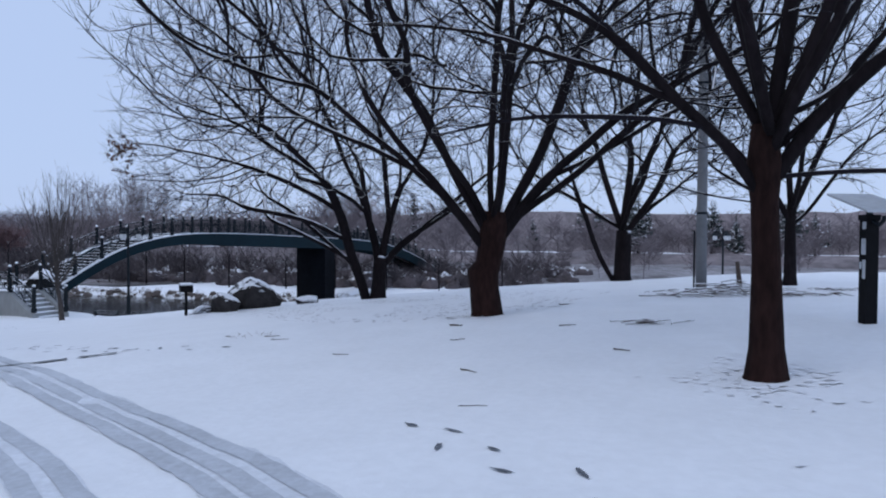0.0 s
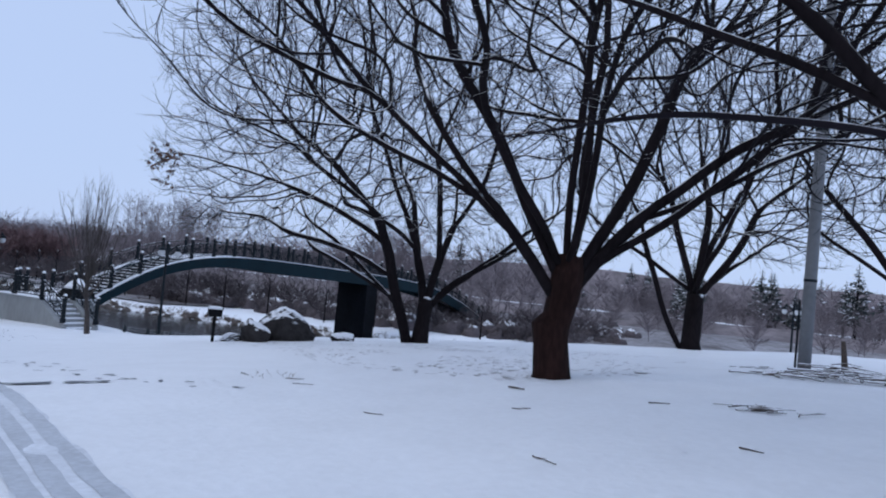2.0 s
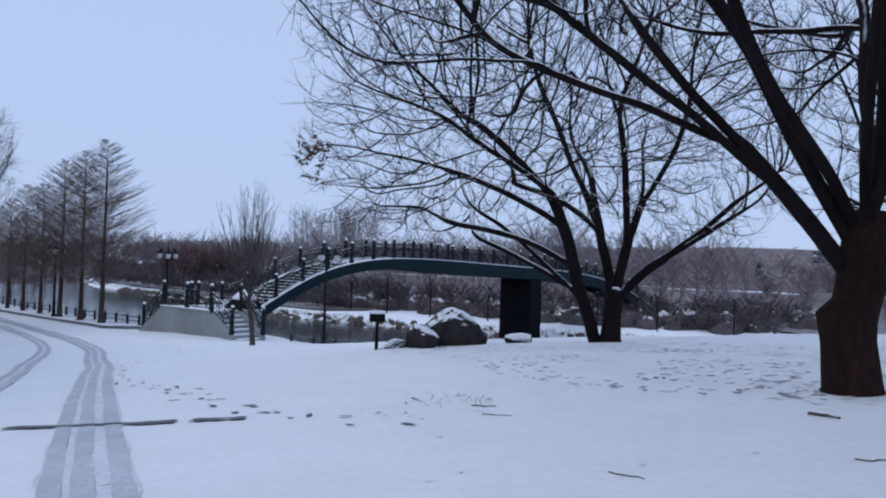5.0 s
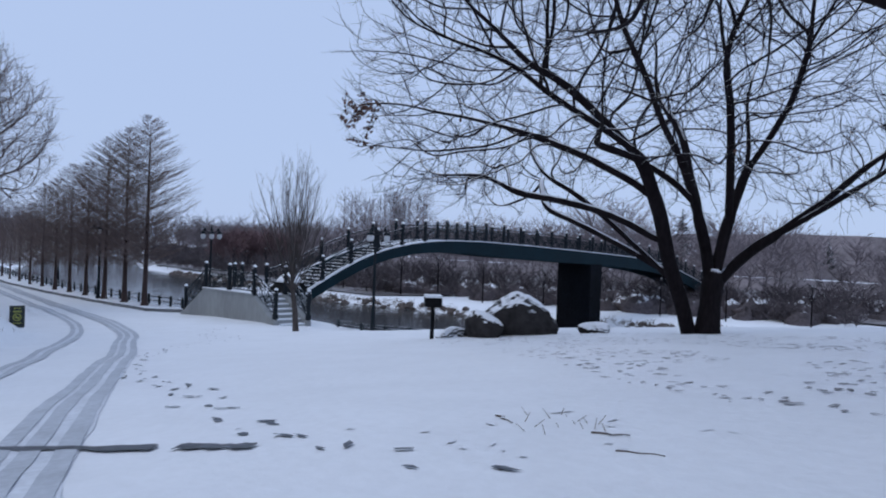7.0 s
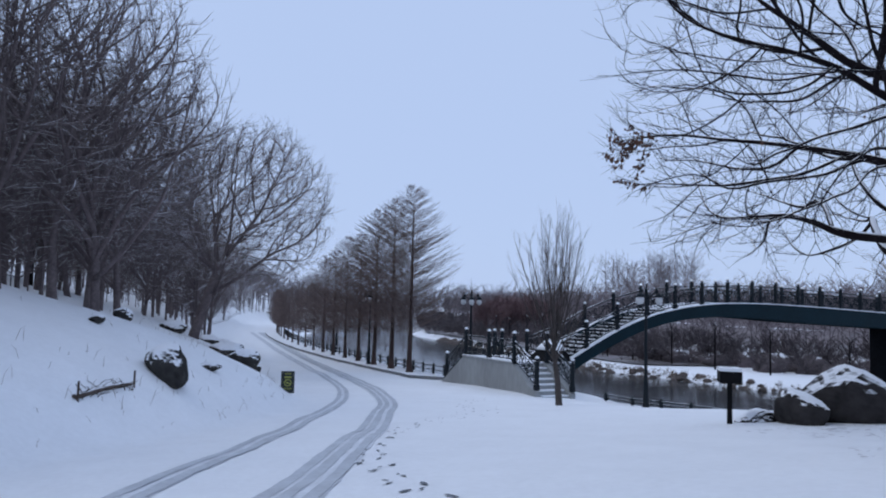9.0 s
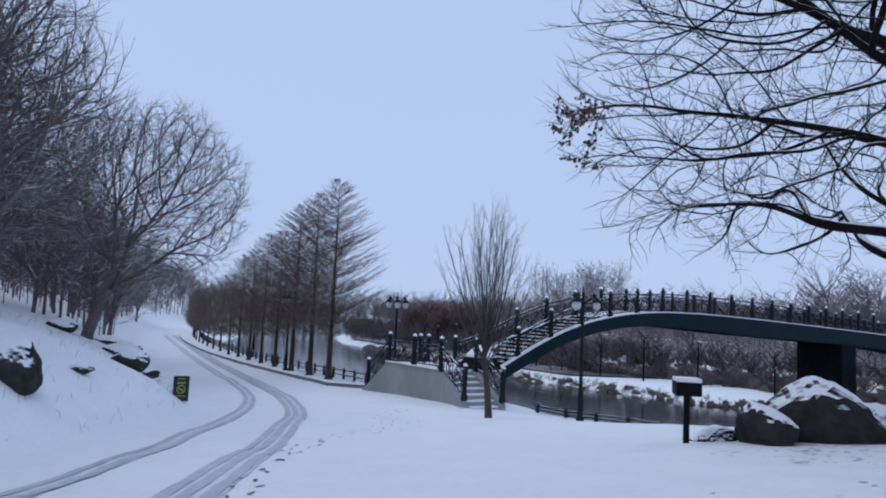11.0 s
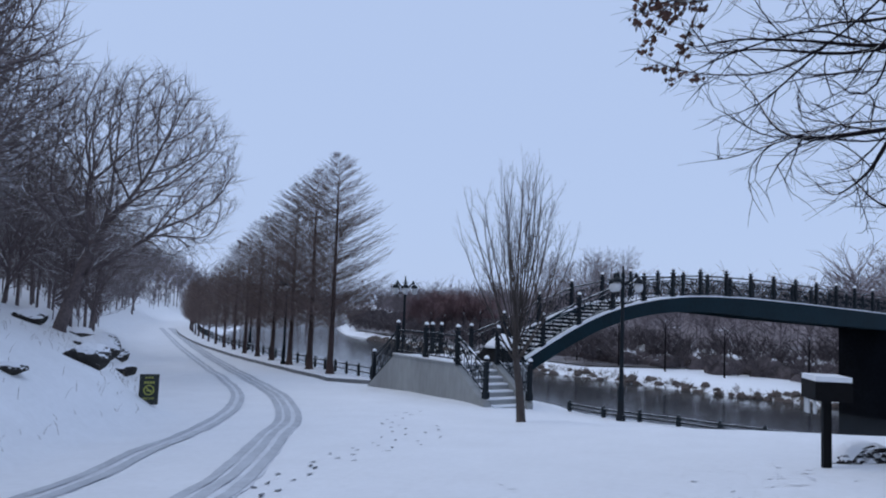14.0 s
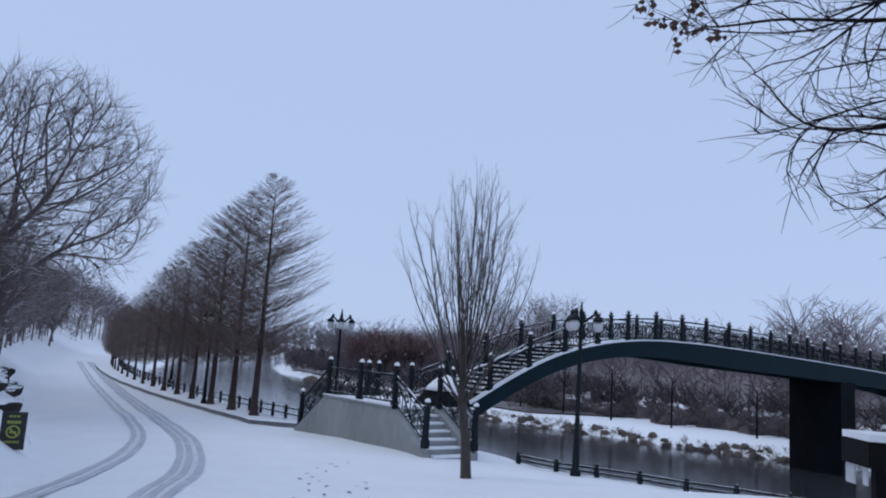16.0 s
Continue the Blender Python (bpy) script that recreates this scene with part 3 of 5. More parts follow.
tree("young_tree", 7.7, -7.05, "young vase-shaped bare tree in front of the landing stairs", 41,
     [(0, 0, -0.1, 0.15), (0, 0, 0.1, 0.105), (-0.03, -0.05, 0.8, 0.09), (-0.10, -0.14, 1.6, 0.07), (-0.11, -0.15, 2.35, 0.045)],
     [(1.35 + 0.9 * (i / 30) + rnd.uniform(-0.1, 0.1), i * 137.5, 38 + 46 * (i / 30) ** 0.8 + rnd.uniform(-4, 4), 3.15 + 0.45 * (i / 30) + rnd.uniform(-0.15, 0.3), rnd.uniform(0.014, 0.024), -0.09, -0.12) for i in range(30)],
     dict(levels=4, n=(9, 5, 3), k=(0.30, 0.42, 0.5), kr=(0.5, 0.6, 0.6), ang=((12, 28), (15, 38), (18, 45)), wob=(0.05, 0.08, 0.1, 0.12, 0.12), lift=(0.17, 0.09, 0.05, 0.0, 0.0), rmin=0.006, tip=0.2, **{"from": 0.25}),
     bark=YOUNG, twig=YOUNG)


def redwood(seed, h):
    """A narrow conical dawn redwood, bare in winter."""
    rnd = random.Random(seed)
    t = thing("redwood", 0, 0, 0, "bare conical redwood in a row along the lakeside fence", "tree", "redwoods along the lake")
    tm = Mesh()
    tm.tube([(rnd.gauss(0, 0.015), rnd.gauss(0, 0.015), z * h) for z in (-0.01, 0.01, 0.06, 0.25, 0.5, 0.75, 0.97)], [0.27, 0.19, 0.145, 0.11, 0.075, 0.04, 0.006], 10)
    part("trunk", tm, REDWOOD, t, "", True)
    cr = Mesh()
    for i in range(520):
        top = 0.27 + 0.73 * (i + rnd.random()) / 520
        reach = h * steps(top, (0.2, 0.30, 0.44, 0.6, 0.76, 0.89, 0.96, 1.0), (0.13, 0.20, 0.262, 0.255, 0.215, 0.145, 0.08, 0.02)) * (1 - 0.35 * rnd.random() ** 2)
        a, low = rnd.uniform(0, 2 * math.pi), max(0.2 * h, top * h - reach * rnd.uniform(0.35, 0.6))
        pts, rr = [], []
        for k in range(5):
            s = k / 4
            pts.append((math.cos(a) * reach * s + rnd.gauss(0, 0.025), math.sin(a) * reach * s + rnd.gauss(0, 0.025), low + (top * h - low) * (0.55 * s + 0.45 * s * s) + rnd.gauss(0, 0.02)))
            rr.append((0.0045 + 0.0026 * reach) * (1 - 0.7 * s))
        cr.tube(pts, rr, 3, False)
        for j in range(9):
            s = 0.15 + 0.83 * (j + rnd.random()) / 9
            p = Vector(pts[int(s * 4)]).lerp(Vector(pts[min(4, int(s * 4) + 1)]), s * 4 - int(s * 4))
            b = a + rnd.choice((-1, 1)) * rnd.uniform(0.3, 0.9)
            ln = (0.12 + reach * 0.17) * rnd.uniform(0.6, 1.2)
            q = p + Vector((math.cos(b), math.sin(b), rnd.uniform(0.25, 0.8))) * ln
            cr.tube([tuple(p), tuple(q)], [0.0065, 0.003], 3, False)
    part("crown", cr, REDWOOD_TWIG, t, "fine rust-brown twigs")
    return t


def tree_line(x):
    return -3.75 + bend(x)


first = redwood(3, 10.2)
second = redwood(8, 9.8)
first.matrix_basis = pose(-10.4, tree_line(-10.4), ground_z(-10.4, tree_line(-10.4)))
second.matrix_basis = pose(-12.9, tree_line(-12.9), ground_z(-12.9, tree_line(-12.9)), 0, 0, 70)
x = -12.9
for i in range(20):
    x -= 2.55 + 0.09 * i + 0.25 * rnd.random()
    k = max(0.5, 1 + 0.019 * (x + 10.4)) * rnd.uniform(0.95, 1.05)
    copy_thing((first, second)[i % 2], pose(x, tree_line(x), ground_z(x, tree_line(x)), 0, 0, rnd.uniform(0, 360)) @ Matrix.Scale(k, 4))


# ---- wooded hill above the road ----
def hill_tree(seed, h, r, label="bare broad-crowned tree on the snowy wooded hill"):
    rr = random.Random(seed)
    limbs = [(h * rr.uniform(0.1, 0.33), i * 51 + rr.uniform(-15, 15), rr.uniform(35, 70), h * 0.55, r * 0.5, 0, 0) for i in range(7)] + [(h * 0.32, 0, 85, h * 0.6, r * 0.6, 0, 0)]
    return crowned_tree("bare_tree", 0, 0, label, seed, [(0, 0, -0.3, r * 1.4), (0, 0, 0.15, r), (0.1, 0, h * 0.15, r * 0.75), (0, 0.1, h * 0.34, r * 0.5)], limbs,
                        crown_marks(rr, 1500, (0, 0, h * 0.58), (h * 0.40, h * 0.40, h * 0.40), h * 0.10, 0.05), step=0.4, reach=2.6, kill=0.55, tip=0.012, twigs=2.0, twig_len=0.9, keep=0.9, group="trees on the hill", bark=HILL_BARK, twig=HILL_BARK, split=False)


def stand(t, x, y, turn=0.0, k=1.0):
    t.matrix_basis = pose(x, y, ground_z(x, y) - 0.05, 0, 0, turn) @ Matrix.Scale(k, 4)


rnd = random.Random(13)
crowned_tree("bare_tree", -12.7, -14.7, "round-crowned bare tree at the edge of the road", 51,
             [(0, 0, -0.3, 0.36), (0.03, 0.05, 0.15, 0.27), (0.3, 0.45, 1.8, 0.22), (0.65, 1.0, 3.8, 0.17)],
             [(rnd.uniform(2.0, 3.7), 57 + (-1) ** i * (8 + 13 * i), 25 + 60 * (((i * 5) % 11) / 11), rnd.uniform(5.6, 6.6), rnd.uniform(0.06, 0.09), 0.55, 0.85, 0.04) for i in range(11)],
             crown_marks(random.Random(6), 4200, (1.35, 2.1, 6.7), (4.2, 4.2, 4.3), 2.6, 0.2), step=0.28, reach=1.8, kill=0.33, up=0.1, tip=0.0095, twigs=2.2, twig_len=0.8, keep=1.1, wob=0.05, group="trees on the hill", bark=HILL_BARK, twig=HILL_BARK, split=False)
kinds = [hill_tree(52, 12, 0.17), hill_tree(53, 10.5, 0.14), hill_tree(54, 13, 0.18)]
spots = [(9.5, -28.5), (3.0, -24.5), (-3.5, -22.5)]
for t, (a, b) in zip(kinds, spots):
    stand(t, a, b, 40 * a)
rnd = random.Random(9)
for i in range(36):
    if i < 18:
        a = 13 - 2.0 * i + rnd.uniform(-1.2, 1.2)
        b = hill_toe(a) - rnd.uniform(6, 13)
        k = rnd.uniform(0.75, 0.98)
    else:
        a = -18 - 4.2 * (i - 18) + rnd.uniform(-1, 1)
        b = hill_toe(a) - rnd.uniform(1.5, 6)
        k = rnd.uniform(0.55, 0.75)
    copy_thing(kinds[i % 3], pose(a, b, ground_z(a, b) - 0.1, rnd.uniform(-9, 9), rnd.uniform(-9, 9), rnd.uniform(0, 360)) @ Matrix.Scale(k, 4))


# ---- far woods: twiggy crowns joined into belts, distance haze mixed into their colours ----
def far_belt(name, label, mat, count, place, hmin, hmax, seed, wide=0.28, twigs=46, thick=0.03):
    rr = random.Random(seed)
    m = Mesh()
    for i in range(count):
        a, b = place(rr)
        h = rr.uniform(hmin, hmax)
        z = ground_z(a, b) - 0.2
        lean = rr.gauss(0, 0.1)
        m.tube([(a, b, z), (a + lean * h * 0.4, b, z + h * 0.4), (a + lean * h, b, z + h * 0.95)], [h * 0.009, h * 0.006, h * 0.002], 4, False)
        for j in range(twigs):
            f = rr.uniform(0.22, 0.8)
            c, e = rr.uniform(0, 2 * math.pi), radians(rr.uniform(10, 62))
            ln = h * wide * rr.uniform(0.7, 1.2) * (1.2 - 0.8 * abs(f - 0.42))
            p = (a + lean * h * f, b, z + h * f)
            cx, cy = math.cos(c), math.sin(c)
            mid = (p[0] + cx * math.cos(e) * ln * 0.55, p[1] + cy * math.cos(e) * ln * 0.55, p[2] + math.sin(e) * ln * 0.5)
            q = (p[0] + cx * math.cos(e) * ln, p[1] + cy * math.cos(e) * ln, p[2] + math.sin(e) * ln + 0.12 * ln)
            m.tube([p, mid, q], [thick, thick * 0.7, thick * 0.3], 3, False)
            for k in range(3):
                s, c2 = rr.uniform(0.3, 1), c + rr.uniform(-1.4, 1.4)
                u = tuple(mid[w] + (q[w] - mid[w]) * s for w in range(3))
                m.tube([u, (u[0] + math.cos(c2) * ln * 0.34, u[1] + math.sin(c2) * ln * 0.34, u[2] + ln * rr.uniform(0.05, 0.38))], [thick * 0.6, thick * 0.25], 3, False)
    ob = part(name, m, mat, None, label)
    return tagged(ob, category="woods", kind="stuff")


def behind(lo, hi, x0, x1):
    """Picks places between lo and hi metres behind the far shore."""
    def pick(r):
        a = r.uniform(x0, x1)
        return a, far_shore(a) + r.uniform(lo, hi)
    return pick


def on_hill(r):
    a = r.uniform(-120, 18)
    return a, hill_toe(a) - (r.uniform(8, 30) if a > -18 else r.uniform(2, 22))


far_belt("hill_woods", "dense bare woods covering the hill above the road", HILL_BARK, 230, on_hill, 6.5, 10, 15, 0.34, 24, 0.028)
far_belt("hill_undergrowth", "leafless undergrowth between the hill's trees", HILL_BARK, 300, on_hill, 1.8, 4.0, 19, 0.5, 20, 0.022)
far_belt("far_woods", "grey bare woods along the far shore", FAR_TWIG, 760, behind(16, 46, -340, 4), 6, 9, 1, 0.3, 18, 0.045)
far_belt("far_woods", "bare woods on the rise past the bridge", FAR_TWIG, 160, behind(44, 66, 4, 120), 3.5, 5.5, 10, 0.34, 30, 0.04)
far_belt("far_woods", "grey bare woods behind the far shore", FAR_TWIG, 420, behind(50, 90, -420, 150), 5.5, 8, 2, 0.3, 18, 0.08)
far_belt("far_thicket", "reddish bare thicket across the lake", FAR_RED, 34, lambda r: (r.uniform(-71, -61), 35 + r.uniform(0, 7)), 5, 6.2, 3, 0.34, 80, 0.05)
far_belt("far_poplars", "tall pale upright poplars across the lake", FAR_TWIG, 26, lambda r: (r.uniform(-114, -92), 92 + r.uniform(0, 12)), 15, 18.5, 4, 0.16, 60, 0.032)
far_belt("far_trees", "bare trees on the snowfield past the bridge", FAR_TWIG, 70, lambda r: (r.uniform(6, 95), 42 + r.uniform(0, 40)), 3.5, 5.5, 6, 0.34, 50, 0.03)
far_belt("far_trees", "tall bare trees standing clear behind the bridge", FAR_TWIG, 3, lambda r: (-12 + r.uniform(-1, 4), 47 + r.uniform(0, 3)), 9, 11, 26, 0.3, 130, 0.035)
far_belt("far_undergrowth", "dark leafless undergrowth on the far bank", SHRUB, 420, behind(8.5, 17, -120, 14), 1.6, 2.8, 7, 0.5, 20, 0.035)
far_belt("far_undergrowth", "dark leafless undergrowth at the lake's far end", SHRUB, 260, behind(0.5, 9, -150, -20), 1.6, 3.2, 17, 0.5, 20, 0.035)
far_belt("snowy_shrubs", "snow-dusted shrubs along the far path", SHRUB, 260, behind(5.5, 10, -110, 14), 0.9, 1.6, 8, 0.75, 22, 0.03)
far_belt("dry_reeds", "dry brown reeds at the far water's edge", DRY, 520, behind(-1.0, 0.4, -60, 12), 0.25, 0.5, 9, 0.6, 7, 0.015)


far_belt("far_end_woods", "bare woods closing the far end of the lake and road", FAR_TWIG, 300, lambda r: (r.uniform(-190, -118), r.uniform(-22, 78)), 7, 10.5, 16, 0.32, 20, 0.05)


def thicket(name, label, count, place, size, seed, mat=SHRUB):
    """Low rounded bushes, each a rough dome."""
    rr = random.Random(seed)
    m = Mesh()
    for i in range(count):
        a, b = place(rr)
        z, s = ground_z(a, b), rr.uniform(*size)
        k, rows, cols = len(m.v), 5, 10
        for r in range(rows):
            e = 0.5 * math.pi * r / (rows - 0.6)
            for c in range(cols):
                t = 2 * math.pi * c / cols
                w = s * (1 + 0.55 * noise.noise((a + 2 * math.cos(t) + i, b + 2 * math.sin(t), r * 0.9)))
                m.v.append((a + math.cos(t) * math.cos(e) * w, b + math.sin(t) * math.cos(e) * w, z - 0.1 + math.sin(e) * w * 0.85))
        for r in range(rows - 1):
            m.f += [(k + r * cols + c, k + r * cols + (c + 1) % cols, k + (r + 1) * cols + (c + 1) % cols, k + (r + 1) * cols + c) for c in range(cols)]
        m.f.append(tuple(k + (rows - 1) * cols + c for c in range(cols)))
    return tagged(part(name, m, mat, None, label, True), category="shrubs", kind="stuff")


thicket("clipped_shrubs", "dense dark shrubs with snow on top along the far path", 420, behind(6, 11, -120, 12), (0.8, 1.6), 12)
thicket("bank_edge_growth", "low dark growth along the far waterline", 420, behind(-1.3, 0.3, -75, 8), (0.16, 0.4), 14, BANK)
thicket("bank_shrubs", "brown and snowy bushes by the bridge's far end", 60, lambda r: (r.uniform(3, 16), 45 + abs(r.gauss(0, 7))), (0.5, 1.2), 13)
m = Mesh()
xs = [-220 + 4 * i for i in range(95)]
for a in xs:
    m.v += [(a, far_shore(a) + e, ground_z(a, far_shore(a) + e) + 0.12) for e in (10 - 8.5 * ease(-a, 16, 24), 16, 22, 28, 36, 46, 60)]
for i in range(len(xs) - 1):
    m.f += [(7 * i + k, 7 * i + 7 + k, 7 * i + 8 + k, 7 * i + 1 + k) for k in range(6)]
tagged(fix_normals(part("woodland_floor", m, FLOOR, None, "leaf litter and patchy snow under the far woods", True)), category="ground", kind="structure")


def far_ridge(y0, h, seed, label):
    m = Mesh()
    xs = [-420 + 6 * i for i in range(130)]
    for a in xs:
        b = far_shore(a) + y0
        top = h * (0.75 + 0.35 * noise.noise((a * 0.012, seed, 0))) + 0.8 * noise.noise((a * 0.21, seed, 2))
        m.v += [(a, b - 12, -4.5), (a, b - 4, -4 + 0.6 * (top + 4)), (a, b, top), (a, b + 12, top - 1), (a, b + 40, -6)]
    for i in range(len(xs) - 1):
        m.f += [(5 * i + k, 5 * i + 5 + k, 5 * i + 6 + k, 5 * i + 1 + k) for k in range(4)]
    tagged(fix_normals(part("backdrop", m, FOREST, None, label, True)), category="hillside", kind="structure")


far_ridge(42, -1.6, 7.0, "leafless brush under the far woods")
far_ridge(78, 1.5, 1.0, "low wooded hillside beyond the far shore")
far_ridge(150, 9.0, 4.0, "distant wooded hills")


def pine(seed, h):
    rr = random.Random(seed)
    t = thing("pine_tree", 0, 0, 0, "dark green pine dusted with snow among bare trees", "tree", "pines")
    m = Mesh()
    m.tube([(0, 0, -0.3), (0, 0, h * 0.5), (0, 0, h)], [h * 0.025, h * 0.016, 0.02], 6)
    part("trunk", m, BARK, t)
    m = Mesh()
    for i in range(150):
        f = rr.uniform(0.25, 0.98)
        a, ln = rr.uniform(0, 2 * math.pi), h * 0.26 * (1.08 - f) * rr.uniform(0.7, 1.1)
        p = Vector((0, 0, f * h))
        q = p + Vector((math.cos(a), math.sin(a), rr.uniform(-0.1, 0.3))) * ln
        for k in range(7):
            c = p.lerp(q, 0.25 + 0.11 * k + rr.uniform(0, 0.05))
            s = ln * 0.22
            j = len(m.v)
            m.v += [tuple(c + Vector((rr.gauss(0, s), rr.gauss(0, s), rr.gauss(0, s * 0.5)))) for w in range(3)]
            m.f.append((j, j + 1, j + 2))
    part("crown", m, PINE, t, "dark needles")
    return t


pines = [pine(1, 8.5), pine(2, 7)]
rnd = random.Random(21)
for i in range(26):
    a = (rnd.uniform(10, 45) if i < 12 else rnd.uniform(-45, 70))
    b = far_shore(a) + (rnd.uniform(42, 62) if i < 12 else rnd.uniform(66, 84))
    m = pose(a, b, ground_z(a, b), 0, 0, rnd.uniform(0, 360)) @ Matrix.Scale(rnd.uniform(0.8, 1.25), 4)
    if i < 2:
        pines[i].matrix_basis = m
    else:
        copy_thing(pines[i % 2], m)
sapling = tree("path_tree", 0, 0, "thin bare young tree along the far path", 61, [(0, 0, -0.1, 0.07), (0, 0, 2, 0.055), (0, 0, 3.6, 0.03)],
               [(2.0 + 0.25 * i, i * 137, 50, 1.3, 0.025, 0, 0) for i in range(6)], dict(ROUND, levels=3, n=(3, 2), rmin=0.012), "trees along the far path", split=False)
for i in range(16):
    a = -62 + 4.9 * i + rnd.uniform(-0.5, 0.5)
    b = far_shore(a) + 4.0
    m = pose(a, b, ground_z(a, b), 0, 0, rnd.uniform(0, 360)) @ Matrix.Scale(rnd.uniform(0.85, 1.15), 4)
    if i:
        copy_thing(sapling, m)
    else:
        sapling.matrix_basis = m
for i in range(16):
    a = 12 - 2.2 * i + rnd.uniform(-1, 1)
    b = hill_toe(a) - rnd.uniform(11, 20)
    copy_thing(pines[i % 2], pose(a, b, ground_z(a, b), 0, 0, rnd.uniform(0, 360)) @ Matrix.Scale(rnd.uniform(1.0, 1.4), 4))

# ---- footbridge ----
BAY, WIDE, LAND_Z = 1.745, 2.3, -1.3
ARCH_Y = (-1.75, 0, 1.8, 3.5, 5.3, 7, 9, 12, 16, 21, 26, 30, 34, 38, 42.5, 47.8, 52.3)
ARCH_Z = (-1.72, -0.8, 0.06, 0.66, 1.04, 1.27, 1.39, 1.40, 1.30, 1.13, 0.95, 0.78, 0.45, -0.1, -1.15, -2.75, -4.25)


def arch(y):
    """Top edge of the bridge's side beams."""
    return sum(steps(y + d, ARCH_Y, ARCH_Z) for d in (-0.7, 0, 0.7)) / 3


def depth(y):
    return 0.55 + 0.33 * ease(y, 4, 16) + 0.5 * ease(y, 40, 50)


bridge = thing("footbridge", 0, 0, 0, "dark blue-green arched steel footbridge over the lake, snow on its edges", "bridge")
for a, b in ((-0.08, 0.14), (-WIDE - 0.14, -WIDE + 0.08)):
    m = Mesh()
    ys = [-1.75 + 54 * i / 90 for i in range(91)]
    for y in ys:
        t = arch(y)
        m.v += [(a, y, t - depth(y)), (b, y, t - depth(y)), (b, y, t), (a, y, t)]
    for i in range(90):
        k = 4 * i
        m.f += [(k + s, k + (s + 1) % 4, k + 4 + (s + 1) % 4, k + 4 + s) for s in range(4)]
    m.f += [(0, 3, 2, 1), (360, 361, 362, 363)]
    beam_ob = fix_normals(part("side_beam", m, BEAM, bridge))
    m = Mesh()
    for y in ys:
        t = arch(y)
        m.v += [(a - 0.03, y, t), (b + 0.03, y, t), (b + 0.02, y, t + 0.045 + 0.015 * noise.noise((y, a, 0))), (a - 0.02, y, t + 0.045)]
    for i in range(90):
        k = 4 * i
        m.f += [(k + s, k + (s + 1) % 4, k + 4 + (s + 1) % 4, k + 4 + s) for s in range(4)]
    fix_normals(part("snow_ledge", m, SNOW, bridge, "strip of snow along the beam"))
m = Mesh()
ys = [5.4 + 42 * i / 70 for i in range(71)]
for y in ys:
    t = arch(y) - 0.02
    m.v += [(-WIDE + 0.08, y, t - 0.2), (-0.08, y, t - 0.2), (-0.08, y, t), (-WIDE + 0.08, y, t)]
for i in range(70):
    k = 4 * i
    m.f += [(k + s, k + (s + 1) % 4, k + 4 + (s + 1) % 4, k + 4 + s) for s in range(4)]
fix_normals(part("deck", m, SNOW, bridge, "snow-covered walkway"))
n_steps = 16
for i in range(n_steps):
    y0 = -1.45 + 6.85 * i / n_steps
    z1 = LAND_Z + (arch(5.4) - 0.02 - LAND_Z) * (i + 1) / n_steps
    m = Mesh()
    m.box(-WIDE + 0.08, -0.08, y0, y0 + 0.46, z1 - 0.22, z1 - 0.035)
    st = part("step", m, BOX_BLACK, bridge, "dark steel tread")
    m = Mesh()
    m.box(-WIDE + 0.1, -0.1, y0 + 0.01, y0 + 0.45, z1 - 0.035, z1 + 0.01)
    part("snow_cap", m, SNOW, st)
for y0 in (24.5,):
    m = Mesh()
    top = arch(y0) - depth(y0) + 0.02
    m.prism([(y0 - 0.75, -6), (y0 + 0.75, -6), (y0 + 0.75, top), (y0 - 0.75, top)], -WIDE - 0.1, 0.35)
    pier_ob = fix_normals(part("pier", m, PIER, bridge, "dark stone-clad bridge pier standing in the water"))
    for r in range(5):
        m = Mesh()
        m.box(-WIDE - 0.112, 0.362, y0 - 0.762, y0 + 0.762, -5.4 + r * 1.12, -5.4 + r * 1.12 + 1.08)
        part("cladding_panel", m, PIER, pier_ob)


def post_mesh():
    m = Mesh()
    m.box(-0.085, 0.085, -0.085, 0.085, -0.06, 0.16)
    m.box(-0.06, 0.06, -0.06, 0.06, 0.16, 0.98)
    m.box(-0.08, 0.08, -0.08, 0.08, 0.72, 0.77)
    m.box(-0.085, 0.085, -0.085, 0.085, 0.98, 1.03)
    m.lathe([(0.04, 1.03), (0.035, 1.06), (0.07, 1.09), (0.08, 1.13), (0.06, 1.18), (0.015, 1.22)], 8)
    return m.data("post", IRON_BARE)


def cap_mesh():
    m = Mesh()
    m.lathe([(0.075, 1.125), (0.086, 1.15), (0.07, 1.195), (0.02, 1.235)], 8)
    return m.data("snow_cap", SNOW, True)


POST, CAP = post_mesh(), cap_mesh()


def post(parent, x, y, z, capped=True, scale=1.0):
    ob = part("post", POST, None, parent)
    ob.matrix_basis = pose(x, y, z) @ Matrix.Scale(scale, 4)
    if capped:
        part("snow_cap", CAP, None, ob)
    return ob


